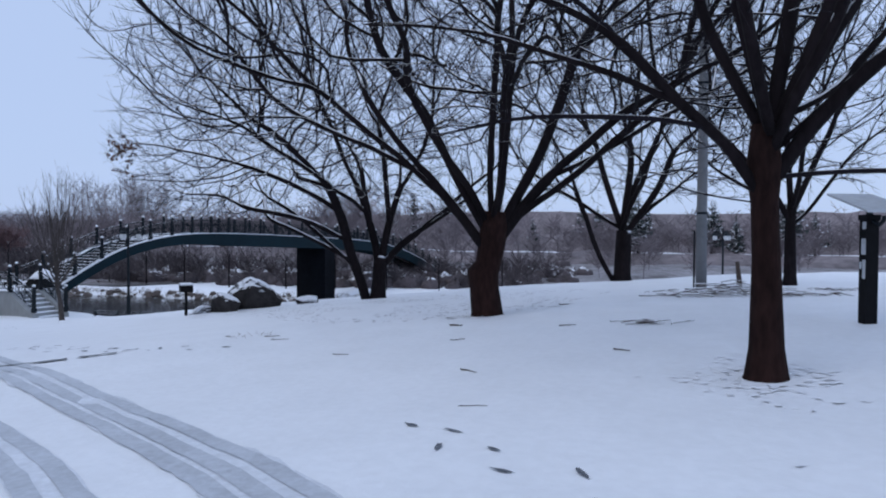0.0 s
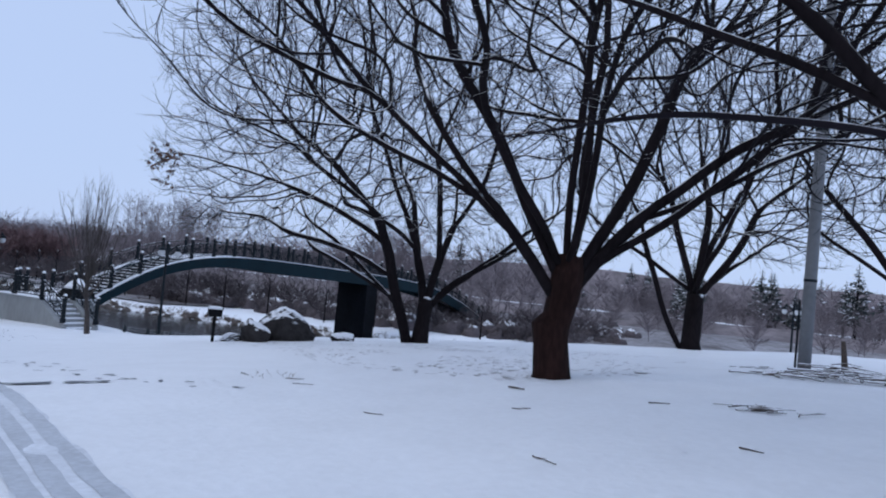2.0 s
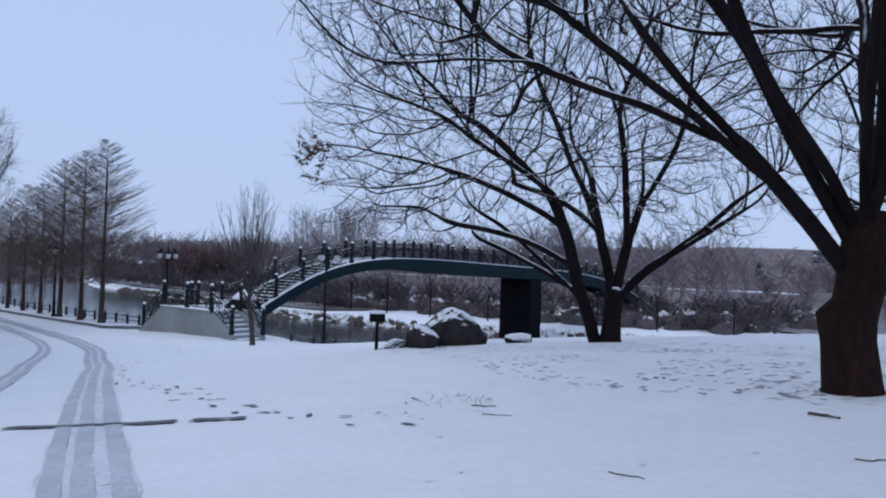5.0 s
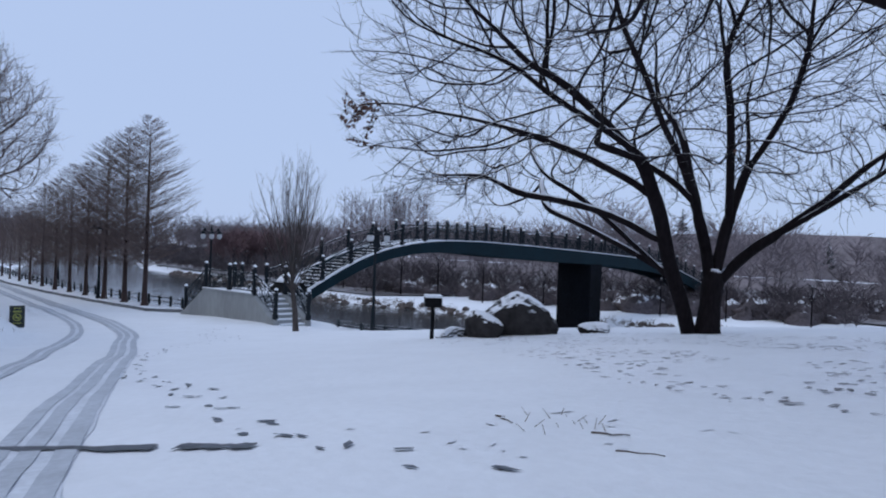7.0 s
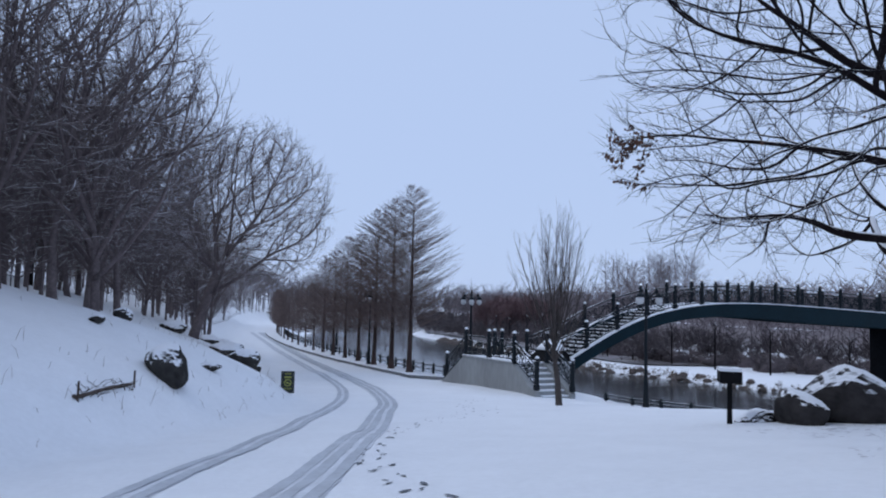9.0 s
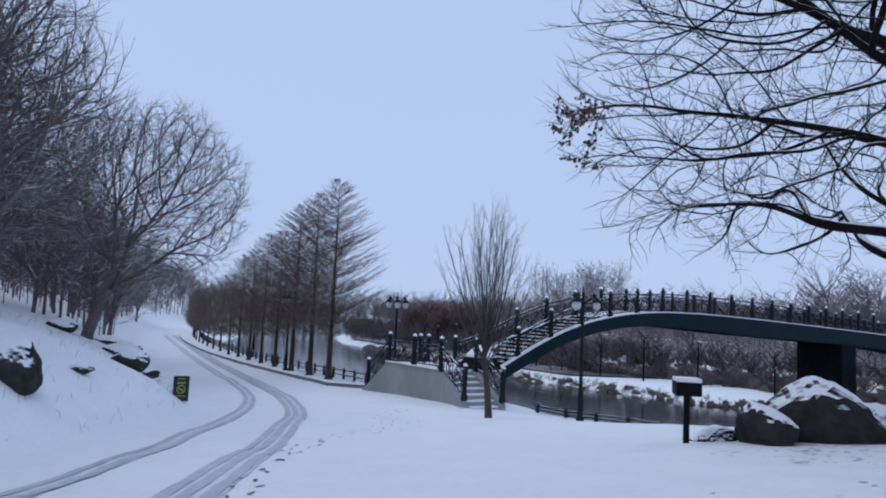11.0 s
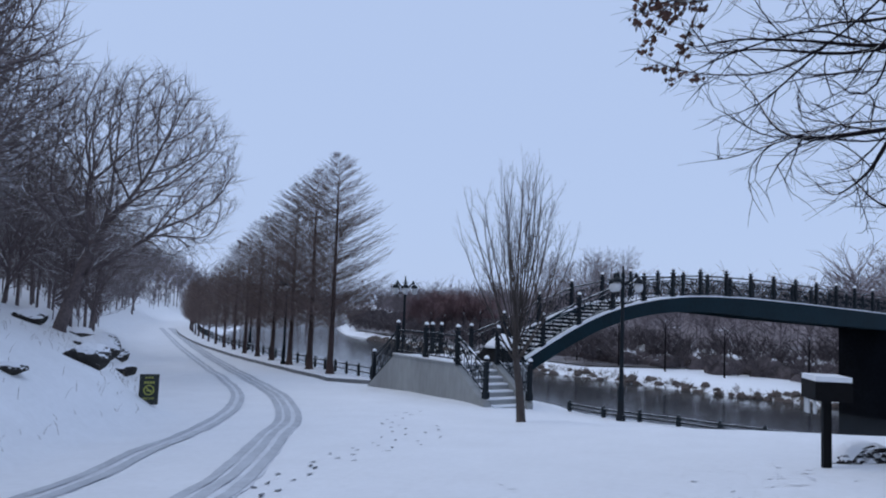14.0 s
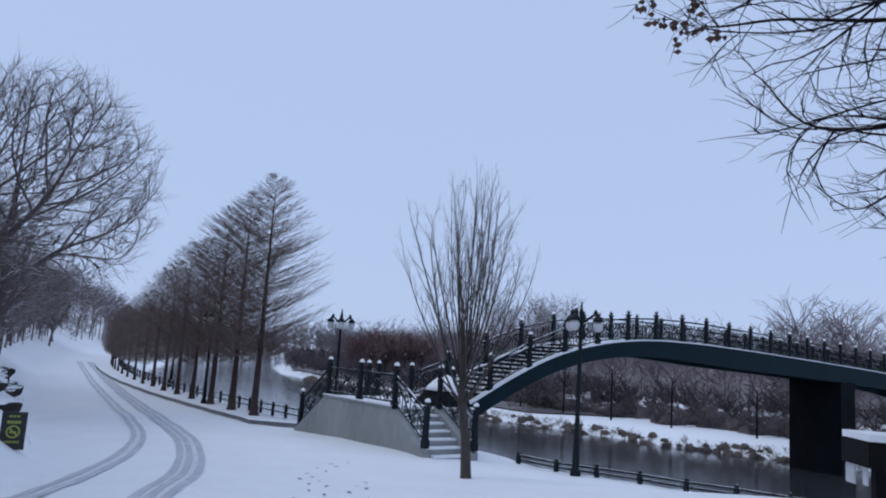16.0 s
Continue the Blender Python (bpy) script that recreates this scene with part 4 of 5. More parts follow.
def railing(parent, p, q, low=0.12, high=0.86):
    """One bay of scrolled ironwork between two post feet p and q."""
    p, q = Vector(p), Vector(q)
    up = Vector((0, 0, 1))
    panel = Mesh()
    panel.beam(p + up * high, q + up * high, 0.06, 0.055)
    panel.beam(p + up * low, q + up * low, 0.04, 0.045)
    panel.beam(p + up * (high - 0.15), q + up * (high - 0.15), 0.022, 0.022)
    ob = part("railing", panel, IRON, parent)
    sc = Mesh()
    d = q - p
    h = high - 0.15 - low

    def at(s, t):
        return tuple(p + d * s + up * (low + t * h))
    n = max(2, round(d.length / 0.42))
    for i in range(n):
        s0, w = (i + 0.5) / n, 0.5 / n
        sgn = 1 if i % 2 else -1
        sc.tube([at(s0 + sgn * w * 0.9 * math.sin(a * 2.4) * (1 - 0.3 * a / 2.6), a / 2.6) for a in [2.6 * k / 10 for k in range(11)]], [0.023] * 11, 4, False)
        sc.tube([at(s0 + w * 0.5 * math.cos(a) * (1 - a / 12), 0.72 + 0.2 * math.sin(a) * (1 - a / 12)) for a in [k * 0.75 for k in range(10)]], [0.021] * 10, 4, False)
        sc.tube([at(s0 - w * 0.5 * math.cos(a) * (1 - a / 12), 0.28 + 0.2 * math.sin(a) * (1 - a / 12)) for a in [k * 0.75 for k in range(10)]], [0.021] * 10, 4, False)
        sc.tube([at(s0 + w, 0), at(s0 + w, 1)], [0.019, 0.019], 4, False)
    part("scrollwork", sc, IRON_BARE, ob)
    return ob


for side in (0.03, -WIDE - 0.03):
    last = None
    for k in range(-1, 30):
        y = BAY * k if k > -1 else -1.55
        z = arch(y) + 0.03 if k > -1 else LAND_Z
        post(bridge, side, y, z)
        if last:
            railing(bridge, (side, last[0], last[1]), (side, y, z))
        last = (y, z)

# ---- landing at the bridge's foot, with a flight of steps at each end ----
landing = thing("bridge_landing", 0, 0, 0, "grey concrete landing with iron railings and snowy steps", "landing")
FRONT, BACK = -4.6, -1.5
m = Mesh()
wall = [(-4.85, -3.6), (2.85, -3.6), (2.85, -2.36), (1.2, LAND_Z), (-2.8, LAND_Z), (-4.85, -2.62)]
k = len(m.v)
m.v += [(x, FRONT, z) for x, z in wall] + [(x, FRONT + 0.28, z) for x, z in wall]
m.f += [tuple(range(6)), tuple(reversed(range(6, 12)))] + [(i, 6 + i, 6 + (i + 1) % 6, (i + 1) % 6) for i in range(6)]
fix_normals(part("front_wall", m, CONCRETE, landing, "smooth grey concrete wall"))
m = Mesh()
m.box(-2.8, 1.2, FRONT + 0.28, BACK, -3.6, LAND_Z - 0.02)
part("slab", m, CONCRETE, landing)
m = Mesh()
m.box(-2.78, 1.18, FRONT + 0.3, BACK - 0.02, LAND_Z - 0.02, LAND_Z + 0.035)
part("snow_cover", m, SNOW, landing, "snow lying on the landing")
m = Mesh()
m.box(-2.86, 1.22, FRONT - 0.04, FRONT + 0.3, LAND_Z, LAND_Z + 0.05)
part("coping", m, CONCRETE, landing)
m = Mesh()
m.box(-2.84, 1.2, FRONT - 0.03, FRONT + 0.1, LAND_Z + 0.05, LAND_Z + 0.08)
part("snow_ledge", m, SNOW, landing)
SX0, SX1, SY0, SY1 = 1.2, 2.95, FRONT + 0.28, -3.1
for i in range(6):
    z1 = LAND_Z - 0.185 * (i + 1)
    m = Mesh()
    m.box(SX0 + 0.29 * i, SX0 + 0.29 * (i + 1) + 0.02, SY0, SY1, -3.4, z1 - 0.02)
    st = part("step", m, CONCRETE, landing)
    m = Mesh()
    m.box(SX0 + 0.29 * i + 0.01, SX0 + 0.29 * (i + 1) + 0.01, SY0 + 0.02, SY1 - 0.02, z1 - 0.02, z1 + 0.03)
    part("snow_cap", m, SNOW, st)
    m = Mesh()
    z2 = LAND_Z - 0.2 * (i + 1)
    m.box(-2.8 - 0.33 * (i + 1), -2.8 - 0.33 * i, SY0, SY1, -3.6, z2)
    part("step", m, CONCRETE, landing)
m = Mesh()
m.v += [(SX0, y, z) for y in (SY1, SY1 + 0.22) for z in (-3.4, LAND_Z + 0.06)] + [(SX1 + 0.1, y, z) for y in (SY1, SY1 + 0.22) for z in (-3.4, -2.32)]
m.f += [(0, 1, 5, 4), (2, 6, 7, 3), (0, 2, 3, 1), (4, 5, 7, 6), (1, 3, 7, 5), (0, 4, 6, 2)]
fix_normals(part("stair_kerb", m, CONCRETE, landing, "sloping concrete string of the steps"))
fp = FRONT + 0.1
foot = [(-4.55, fp, -2.42), (-2.75, fp, LAND_Z + 0.05), (-0.75, fp, LAND_Z + 0.05), (1.2, fp, LAND_Z + 0.05), (2.8, fp, -2.12)]
for p in foot:
    post(landing, *p)
for p, q in zip(foot, foot[1:]):
    railing(landing, p, q)
foot = [(1.3, SY1 + 0.11, LAND_Z + 0.06), (3.0, SY1 + 0.11, -2.2)]
for p in foot:
    post(landing, *p)
railing(landing, *foot)
foot = [(-2.4, BACK, LAND_Z), (-2.8, -2.6, LAND_Z), (-2.8, SY1 + 0.1, LAND_Z)]
for p in foot[1:]:
    post(landing, *p)
railing(landing, foot[1], foot[2])
m = Mesh()
m.v += [(-0.1, -3.0, LAND_Z), (1.15, -3.0, LAND_Z), (1.15, -1.6, LAND_Z), (-0.1, -1.6, LAND_Z), (0.15, -2.7, LAND_Z + 0.5), (0.95, -2.7, LAND_Z + 0.5), (0.95, -1.8, LAND_Z + 0.5), (0.15, -1.8, LAND_Z + 0.5)]
m.f += [(3, 2, 1, 0), (4, 5, 6, 7), (0, 1, 5, 4), (1, 2, 6, 5), (2, 3, 7, 6), (3, 0, 4, 7)]
chest = part("salt_box", m, BOX_BLACK, None, "dark storage box on the landing under a heap of snow")
tagged(chest, category="box")
m = Mesh()
m.lathe([(0.62, 0), (0.55, 0.12), (0.36, 0.3), (0.12, 0.45), (0.02, 0.48)], 12, (0.55, -2.25, LAND_Z + 0.49))
part("snow_mound", m, SNOW, chest, "heaped snow", True)


# ---- street lamps ----
def street_lamp(x, y, h, label):
    t = thing("street_lamp", x, y, ground_z(x, y), label, "street lamp", "lamps along the lake")
    m = Mesh()
    m.lathe([(0.14, -0.1), (0.14, 0.12), (0.10, 0.18), (0.085, 0.9), (0.10, 0.95), (0.065, 1.02), (0.05, h - 0.25), (0.07, h - 0.2), (0.03, h - 0.05), (0.02, h + 0.1)], 10)
    part("pole", m, IRON_BARE, t, "", True)
    for s in (0, 1, 2):
        a = 2 * math.pi * s / 3 + 0.9
        c, w = math.cos(a), math.sin(a)
        m = Mesh()
        m.tube([(c * r, w * r, h + z) for r, z in ((0.04, -0.45), (0.15, -0.38), (0.3, -0.25), (0.42, -0.2), (0.46, -0.28))], [0.032] * 5, 6)
        m.lathe([(0.02, -0.26), (0.06, -0.22), (0.06, -0.16), (0.015, -0.08)], 8, (c * 0.38, w * 0.38, h))
        m.lathe([(0.03, -0.24), (0.1, -0.3), (0.15, -0.37), (0.15, -0.41)], 8, (c * 0.46, w * 0.46, h))
        arm = part("arm", m, IRON_BARE, t, "", True)
        m = Mesh()
        m.lathe([(0.02, -0.68), (0.09, -0.65), (0.13, -0.56), (0.13, -0.5), (0.10, -0.41)], 12, (c * 0.46, w * 0.46, h))
        part("globe", m, GLOBE, arm, "frosted white lamp globe", True)
    return t


lamp = street_lamp(5.2, -1.33, 4.45, "black iron street lamp with three white globes by the bridge")
for a, b in ((-6.27, -2.3), (-27.6, -2.6 + bend(-27.6)), (-15.9, -3.95)):
    copy_thing(lamp, pose(a, b, ground_z(a, b), 0, 0, 40))
copy_thing(lamp, pose(31.2, 18, ground_z(31.2, 18)))


# ---- low lakeside fences and the kerb ----
def fence(name, label, xs, line, h, group):
    prev = None
    f = thing(name, 0, 0, 0, label, "fence", group)
    pm = Mesh()
    pm.box(-0.05, 0.05, -0.05, 0.05, -0.15, h)
    pm.lathe([(0.055, h), (0.06, h + 0.03), (0.02, h + 0.08)], 6)
    pm = pm.data("post", IRON)
    for x in xs:
        p = Vector((x, line(x), ground_z(x, line(x))))
        part("post", pm, None, f).location = p
        if prev:
            for z in (0.9, 0.45):
                m = Mesh()
                m.beam(prev + Vector((0, 0, h * z)), p + Vector((0, 0, h * z)), 0.05, 0.05)
                part("rail", m, IRON, f)
        prev = p
    return f


fence("lakeside_fence", "low black iron fence along the lake under the redwoods", [-5.2 - 1.25 * i for i in range(44)], lambda x: -3.0 + bend(x), 0.5, "lake fences")
fence("lakeside_fence", "low snow-topped rail at the water's edge", [3.4 + 1.1 * i for i in range(14)], lambda x: bank_edge(x) - 0.25, 0.26, "lake fences")
kerb = tagged(new("kerb"), "grey kerb stones edging the planted strip", "kerb", kind="structure")
line = [(-5.6, -4.0), (-7.2, -5.15)] + [(-8.2 - i, -5.1 + bend(-8.2 - i)) for i in range(52)]
for p, q in zip(line, line[1:]):
    m = Mesh()
    a, b = Vector((*p, ground_z(*p) + 0.05)), Vector((*q, ground_z(*q) + 0.05))
    m.beam(a, a.lerp(b, 0.985), 0.16, 0.2)
    part("kerb_stone", m, KERB, kerb)


# ---- wheel ruts, footprints and a drain across the road ----
def drape(m, pts, width, lift, wob=0.0, seed=0):
    k = len(m.v)
    for i, (x, y) in enumerate(pts):
        a, b = pts[max(0, i - 1)], pts[min(len(pts) - 1, i + 1)]
        d = Vector((b[0] - a[0], b[1] - a[1])).normalized()
        for s in (-0.5, 0.5):
            w = width * (s + wob * noise.noise((i * 0.37, s * 9, seed)))
            u, v = x - d.y * w, y + d.x * w
            m.v.append((u, v, ground_z(u, v) + lift))
    m.f += [(k + 2 * i, k + 2 * i + 2, k + 2 * i + 3, k + 2 * i + 1) for i in range(len(pts) - 1)]


def curve(ctrl, n=90):
    """A smooth line through a few points."""
    out = []
    c = [ctrl[0]] + list(ctrl) + [ctrl[-1]]
    per = n // (len(ctrl) - 1)
    for i in range(1, len(c) - 2):
        p0, p1, p2, p3 = (Vector(q) for q in c[i - 1:i + 3])
        for j in range(per):
            t = j / per
            out.append(tuple(0.5 * (2 * p1 + (p2 - p0) * t + (2 * p0 - 5 * p1 + 4 * p2 - p3) * t * t + (3 * p1 - p0 - 3 * p2 + p3) * t ** 3)))
    out.append(tuple(ctrl[-1]))
    return out


LEFT_RUT = [(33.5, -28.6), (30.8, -25.6), (28.6, -24.2), (26.6, -23.2), (22.5, -21.4), (17.75, -19.6), (14.6, -18.0), (8.9, -15.3), (6.9, -14.3), (2.7, -12.2), (-3.0, -10.2), (-8.3, -9.1), (-16.8, -7.9), (-31.0, -5.8), (-60.0, -1.2)]
RIGHT_RUT = [(33.8, -26.2), (30.2, -23.9), (28.7, -23.1), (25.7, -21.6), (23.2, -20.4), (18.5, -18.1), (15.3, -16.5), (11.6, -14.6), (7.9, -12.9), (3.8, -11.0), (-2.35, -9.1), (-8.0, -8.1), (-16.8, -6.9), (-31.0, -4.8), (-60.0, -0.2)]


def beside(pts, off):
    out = []
    for i, (x, y) in enumerate(pts):
        a, b = pts[max(0, i - 1)], pts[min(len(pts) - 1, i + 1)]
        d = Vector((b[0] - a[0], b[1] - a[1])).normalized()
        out.append((x - d.y * off, y + d.x * off))
    return out


for pts, lanes, wide in ((LEFT_RUT, (-0.13, 0.13), 0.3), (RIGHT_RUT, (-0.22, 0.03, 0.24), 0.44)):
    main = curve(pts, 280)
    rut = tagged(new("tyre_track"), "grey tyre track pressed into the snow", "track", "tyre tracks", kind="structure")
    m = Mesh()
    drape(m, main, wide * 1.45, 0.010, 0.08, len(lanes))
    part("pressed_snow", m, PACKED, rut)
    for j, off in enumerate(lanes):
        m = Mesh()
        drape(m, beside(main, off), 0.15, 0.017, 0.10, j)
        part("tread_line", m, RUT, rut)


# ---- footprints, twigs and litter on the snow ----
def blot(m, x, y, lx, ly, turn, lift=0.012, n=9, rough=0.35):
    k = len(m.v)
    c, s = math.cos(turn), math.sin(turn)
    for i in range(n):
        a = 2 * math.pi * i / n
        r = 1 + rough * (rnd.random() - 0.5)
        u, v = math.cos(a) * lx * r, math.sin(a) * ly * r
        px, py = x + u * c - v * s, y + u * s + v * c
        m.v.append((px, py, ground_z(px, py) + lift))
    m.f.append(tuple(range(k, k + n)))


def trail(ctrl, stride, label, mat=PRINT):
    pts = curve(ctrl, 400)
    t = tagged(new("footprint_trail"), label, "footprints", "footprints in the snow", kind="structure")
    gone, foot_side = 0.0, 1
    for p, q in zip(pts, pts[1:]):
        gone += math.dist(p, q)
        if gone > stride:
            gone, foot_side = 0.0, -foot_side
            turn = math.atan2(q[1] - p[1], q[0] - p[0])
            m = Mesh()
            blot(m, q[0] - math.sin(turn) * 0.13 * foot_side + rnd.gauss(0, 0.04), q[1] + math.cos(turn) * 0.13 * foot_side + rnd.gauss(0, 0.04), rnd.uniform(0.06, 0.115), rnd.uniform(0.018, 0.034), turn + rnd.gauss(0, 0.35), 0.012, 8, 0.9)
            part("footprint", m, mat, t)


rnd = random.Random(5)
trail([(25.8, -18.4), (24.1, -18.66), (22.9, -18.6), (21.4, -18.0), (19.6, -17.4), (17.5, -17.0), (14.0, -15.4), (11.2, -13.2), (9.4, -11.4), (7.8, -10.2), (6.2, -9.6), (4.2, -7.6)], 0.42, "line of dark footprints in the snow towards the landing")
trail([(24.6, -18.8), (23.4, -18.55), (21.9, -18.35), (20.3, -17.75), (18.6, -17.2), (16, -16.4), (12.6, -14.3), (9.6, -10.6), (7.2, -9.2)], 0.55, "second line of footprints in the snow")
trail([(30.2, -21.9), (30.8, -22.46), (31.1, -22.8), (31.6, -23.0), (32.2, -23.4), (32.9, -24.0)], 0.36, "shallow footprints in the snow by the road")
drain = tagged(new("drain_channel"), "dark strip of wet drain channel across the road", "drain", kind="structure")
for a, b in (((21.2, -20.35), (22.95, -19.38)), ((23.08, -19.28), (23.6, -19.0))):
    m = Mesh()
    drape(m, curve([a, ((a[0] + b[0]) / 2, (a[1] + b[1]) / 2), b], 24), 0.13, 0.019, 0.5, 3)
    part("grate", m, DRAIN, drain)


def stick(x0, y0, x1, y1, r, label="dark fallen twig lying on the snow"):
    m = Mesh()
    n = 5
    pts = [(x0 + (x1 - x0) * i / n + rnd.gauss(0, 0.015), y0 + (y1 - y0) * i / n + rnd.gauss(0, 0.015)) for i in range(n + 1)]
    m.tube([(a, b, ground_z(a, b) + r * 0.7) for a, b in pts], [r * (1 - 0.1 * i) for i in range(n + 1)], 5)
    s = part("fallen_twig", m, WOOD, None, label)
    return tagged(s, category="twig", group="fallen twigs")


for q in ((28.3, -16.32, 28.7, -16.6, 0.025), (25.2, -17.3, 25.66, -17.17, 0.012), (25.58, -17.62, 26.1, -17.5, 0.010), (30.55, -21.57, 30.95, -21.54, 0.009), (29.9, -19.9, 30.3, -20.1, 0.012), (27.6, -18.9, 28.0, -19.0, 0.010),
          (31.4, -18.7, 31.75, -18.8, 0.014), (28.9, -17.8, 29.2, -17.7, 0.012), (24.3, -17.2, 24.75, -17.45, 0.012), (30.2, -16.6, 30.6, -16.5, 0.013), (29.3, -13.0, 29.6, -12.8, 0.02)):
    x0, y0, x1, y1, r = q
    stick(x0, y0, x0 + 0.6 * (x1 - x0), y0 + 0.6 * (y1 - y0), r)
dimples = Mesh()
for i in range(2300):
    a, b = rnd.uniform(17.0, 29.5), rnd.uniform(-16.0, -6.0)
    if b < -15.6 + 0.7 * max(0, 25 - a) or noise.noise((a * 0.5, b * 0.5, 8)) < -0.16:
        continue
    blot(dimples, a, b, rnd.uniform(0.02, 0.075), rnd.uniform(0.015, 0.035), rnd.gauss(0.7, 0.5), 0.010, 6, 0.9)
tagged(part("snow_dimples", dimples, SLUSH, None, "small grey dents in the snow over tufts of grass"), category="snow", kind="stuff")
litter = Mesh()
for i in range(190):
    if i < 120:
        a, b = rnd.uniform(17.5, 27), rnd.uniform(-14.5, -6.5)
    else:
        a, b = rnd.uniform(22, 36), rnd.uniform(-24, -8)
    if abs(b + 20 - 0.9 * (a - 25)) < 0.5:
        continue
    blot(litter, a, b, rnd.uniform(0.02, 0.055), rnd.uniform(0.012, 0.025), rnd.uniform(0, 3.14), 0.012, 6, 0.8)
for cx, cy, n, spread_r in ((33.1, -19.95, 90, 0.35), (28.35, -14.75, 90, 0.45), (15.6, -10.3, 40, 0.9), (24.9, -17.4, 14, 0.4)):
    for i in range(n):
        a, r = rnd.uniform(0, 6.28), 0.3 + abs(rnd.gauss(0, spread_r))
        blot(litter, cx + math.cos(a) * r, cy + math.sin(a) * r, rnd.uniform(0.02, 0.07), rnd.uniform(0.012, 0.03), rnd.uniform(0, 3.14), 0.012, 6, 0.8)
tagged(part("leaf_litter", litter, WOOD, None, "scattered dead leaves and bark showing through the snow"), category="litter", kind="stuff")


# ---- boulders ----
def boulder(name, x, y, sx, sy, sz, seed, label, mat=ROCK, sink=0.25, turn=0.0, group="boulders", tilt=0.0, taper=0.0):
    bm = bmesh.new()
    bmesh.ops.create_icosphere(bm, subdivisions=4, radius=1)
    rr = random.Random(seed)
    cuts = [(Vector((rr.gauss(0, 1), rr.gauss(0, 1), rr.gauss(0, 0.6))).normalized(), rr.uniform(0.55, 0.85)) for i in range(7)]
    for v in bm.verts:
        for nrm, d in cuts:
            over = v.co.dot(nrm) - d
            if over > 0:
                v.co -= nrm * over * 0.7
        v.co *= 1 + 0.10 * noise.noise(v.co * 1.7 + Vector((seed, 0, 0))) + 0.04 * noise.noise(v.co * 6)
        v.co.x *= 1 - taper * max(0, v.co.z)
        v.co = Vector((v.co.x * sx, v.co.y * sy, v.co.z * sz))
    me = bpy.data.meshes.new(name)
    bm.to_mesh(me)
    bm.free()
    me.materials.append(mat)
    ob = new(name, me)
    ob.matrix_basis = pose(x, y, ground_z(x, y) + sz * (1 - 2 * sink), 0, tilt, turn)
    return tagged(ob, label, "boulder", group)


boulder("boulder", 16.75, -6.8, 1.2, 0.6, 0.78, 17, "large dark boulder with a snow-capped top", ROCK_BARE, 0.3, 40, taper=0.55)
boulder("boulder", 16.55, -7.9, 0.52, 0.4, 0.5, 8, "dark pointed boulder with snow on its shoulder", ROCK_BARE, 0.3, 20)
boulder("boulder", 15.75, -8.2, 0.42, 0.3, 0.22, 9, "low rock buried under snow", ROCK, 0.35, 50)
boulder("boulder", 18.3, -5.6, 0.5, 0.35, 0.22, 10, "low rock buried under snow", ROCK, 0.35, 40)
hill_rocks = [(8.3, -18.3, 0.75, 0.45, 0.55), (1.9, -15.3, 0.6, 0.4, 0.36), (-9.4, -13.6, 0.9, 0.6, 0.6), (-13.5, -12.3, 0.7, 0.5, 0.35), (2.3, -18.9, 0.5, 0.3, 0.25), (5.1, -19.7, 0.25, 0.2, 0.16), (-11.9, -15.8, 0.7, 0.5, 0.4),
              (-6.3, -13.2, 0.5, 0.4, 0.25), (-16.5, -12.5, 0.8, 0.5, 0.35), (-19.0, -12.0, 0.7, 0.5, 0.35), (-3.0, -14.6, 0.4, 0.3, 0.2), (5.6, -16.9, 0.3, 0.2, 0.15), (-14.8, -13.6, 0.8, 0.5, 0.3)]
for i, (a, b, sx, sy, sz) in enumerate(hill_rocks):
    boulder("hill_rock", a, b, sx, sy, sz, 20 + i, "dark rock half covered with snow on the hillside", HILL_ROCK, 0.28, 37 * i + 20, "rocks on the hillside")

# ---- park grill on a post ----
gz = ground_z(15.82, -9.0)
grill = thing("park_grill", 15.82, -9.0, gz, "black metal park grill box on a post, snow on top", "grill", turn=-42)
m = Mesh()
m.box(-0.045, 0.045, -0.045, 0.045, -0.2, 0.78)
part("post", m, BOX_BLACK, grill)
m = Mesh()
m.box(-0.26, 0.26, -0.2, 0.2, 0.78, 0.80)
m.box(-0.26, -0.245, -0.2, 0.2, 0.80, 1.0)
m.box(0.245, 0.26, -0.2, 0.2, 0.80, 1.0)
m.box(-0.245, 0.245, 0.185, 0.2, 0.80, 1.0)
m.box(-0.245, 0.245, -0.2, -0.185, 0.80, 1.0)
box_ob = part("firebox", m, BOX_BLACK, grill)
for i in range(12):
    m = Mesh()
    m.box(-0.24 + 0.042 * i, -0.228 + 0.042 * i, -0.185, 0.185, 0.985, 0.997)
    part("grate_bar", m, IRON_BARE, box_ob)
m = Mesh()
m.box(-0.255, 0.255, -0.195, 0.195, 1.002, 1.06)
part("snow_cap", m, SNOW, grill, "flat layer of snow")
m = Mesh()
m.box(0.075, 0.15, -0.17, -0.155, 0.62, 0.775)
part("tag", m, PALE, grill, "pale plate under the box")
m = Mesh()
m.box(-0.25, -0.08, -0.17, -0.155, 0.60, 0.775)
part("tag", m, PALE, grill, "pale tag plate hanging under the box")

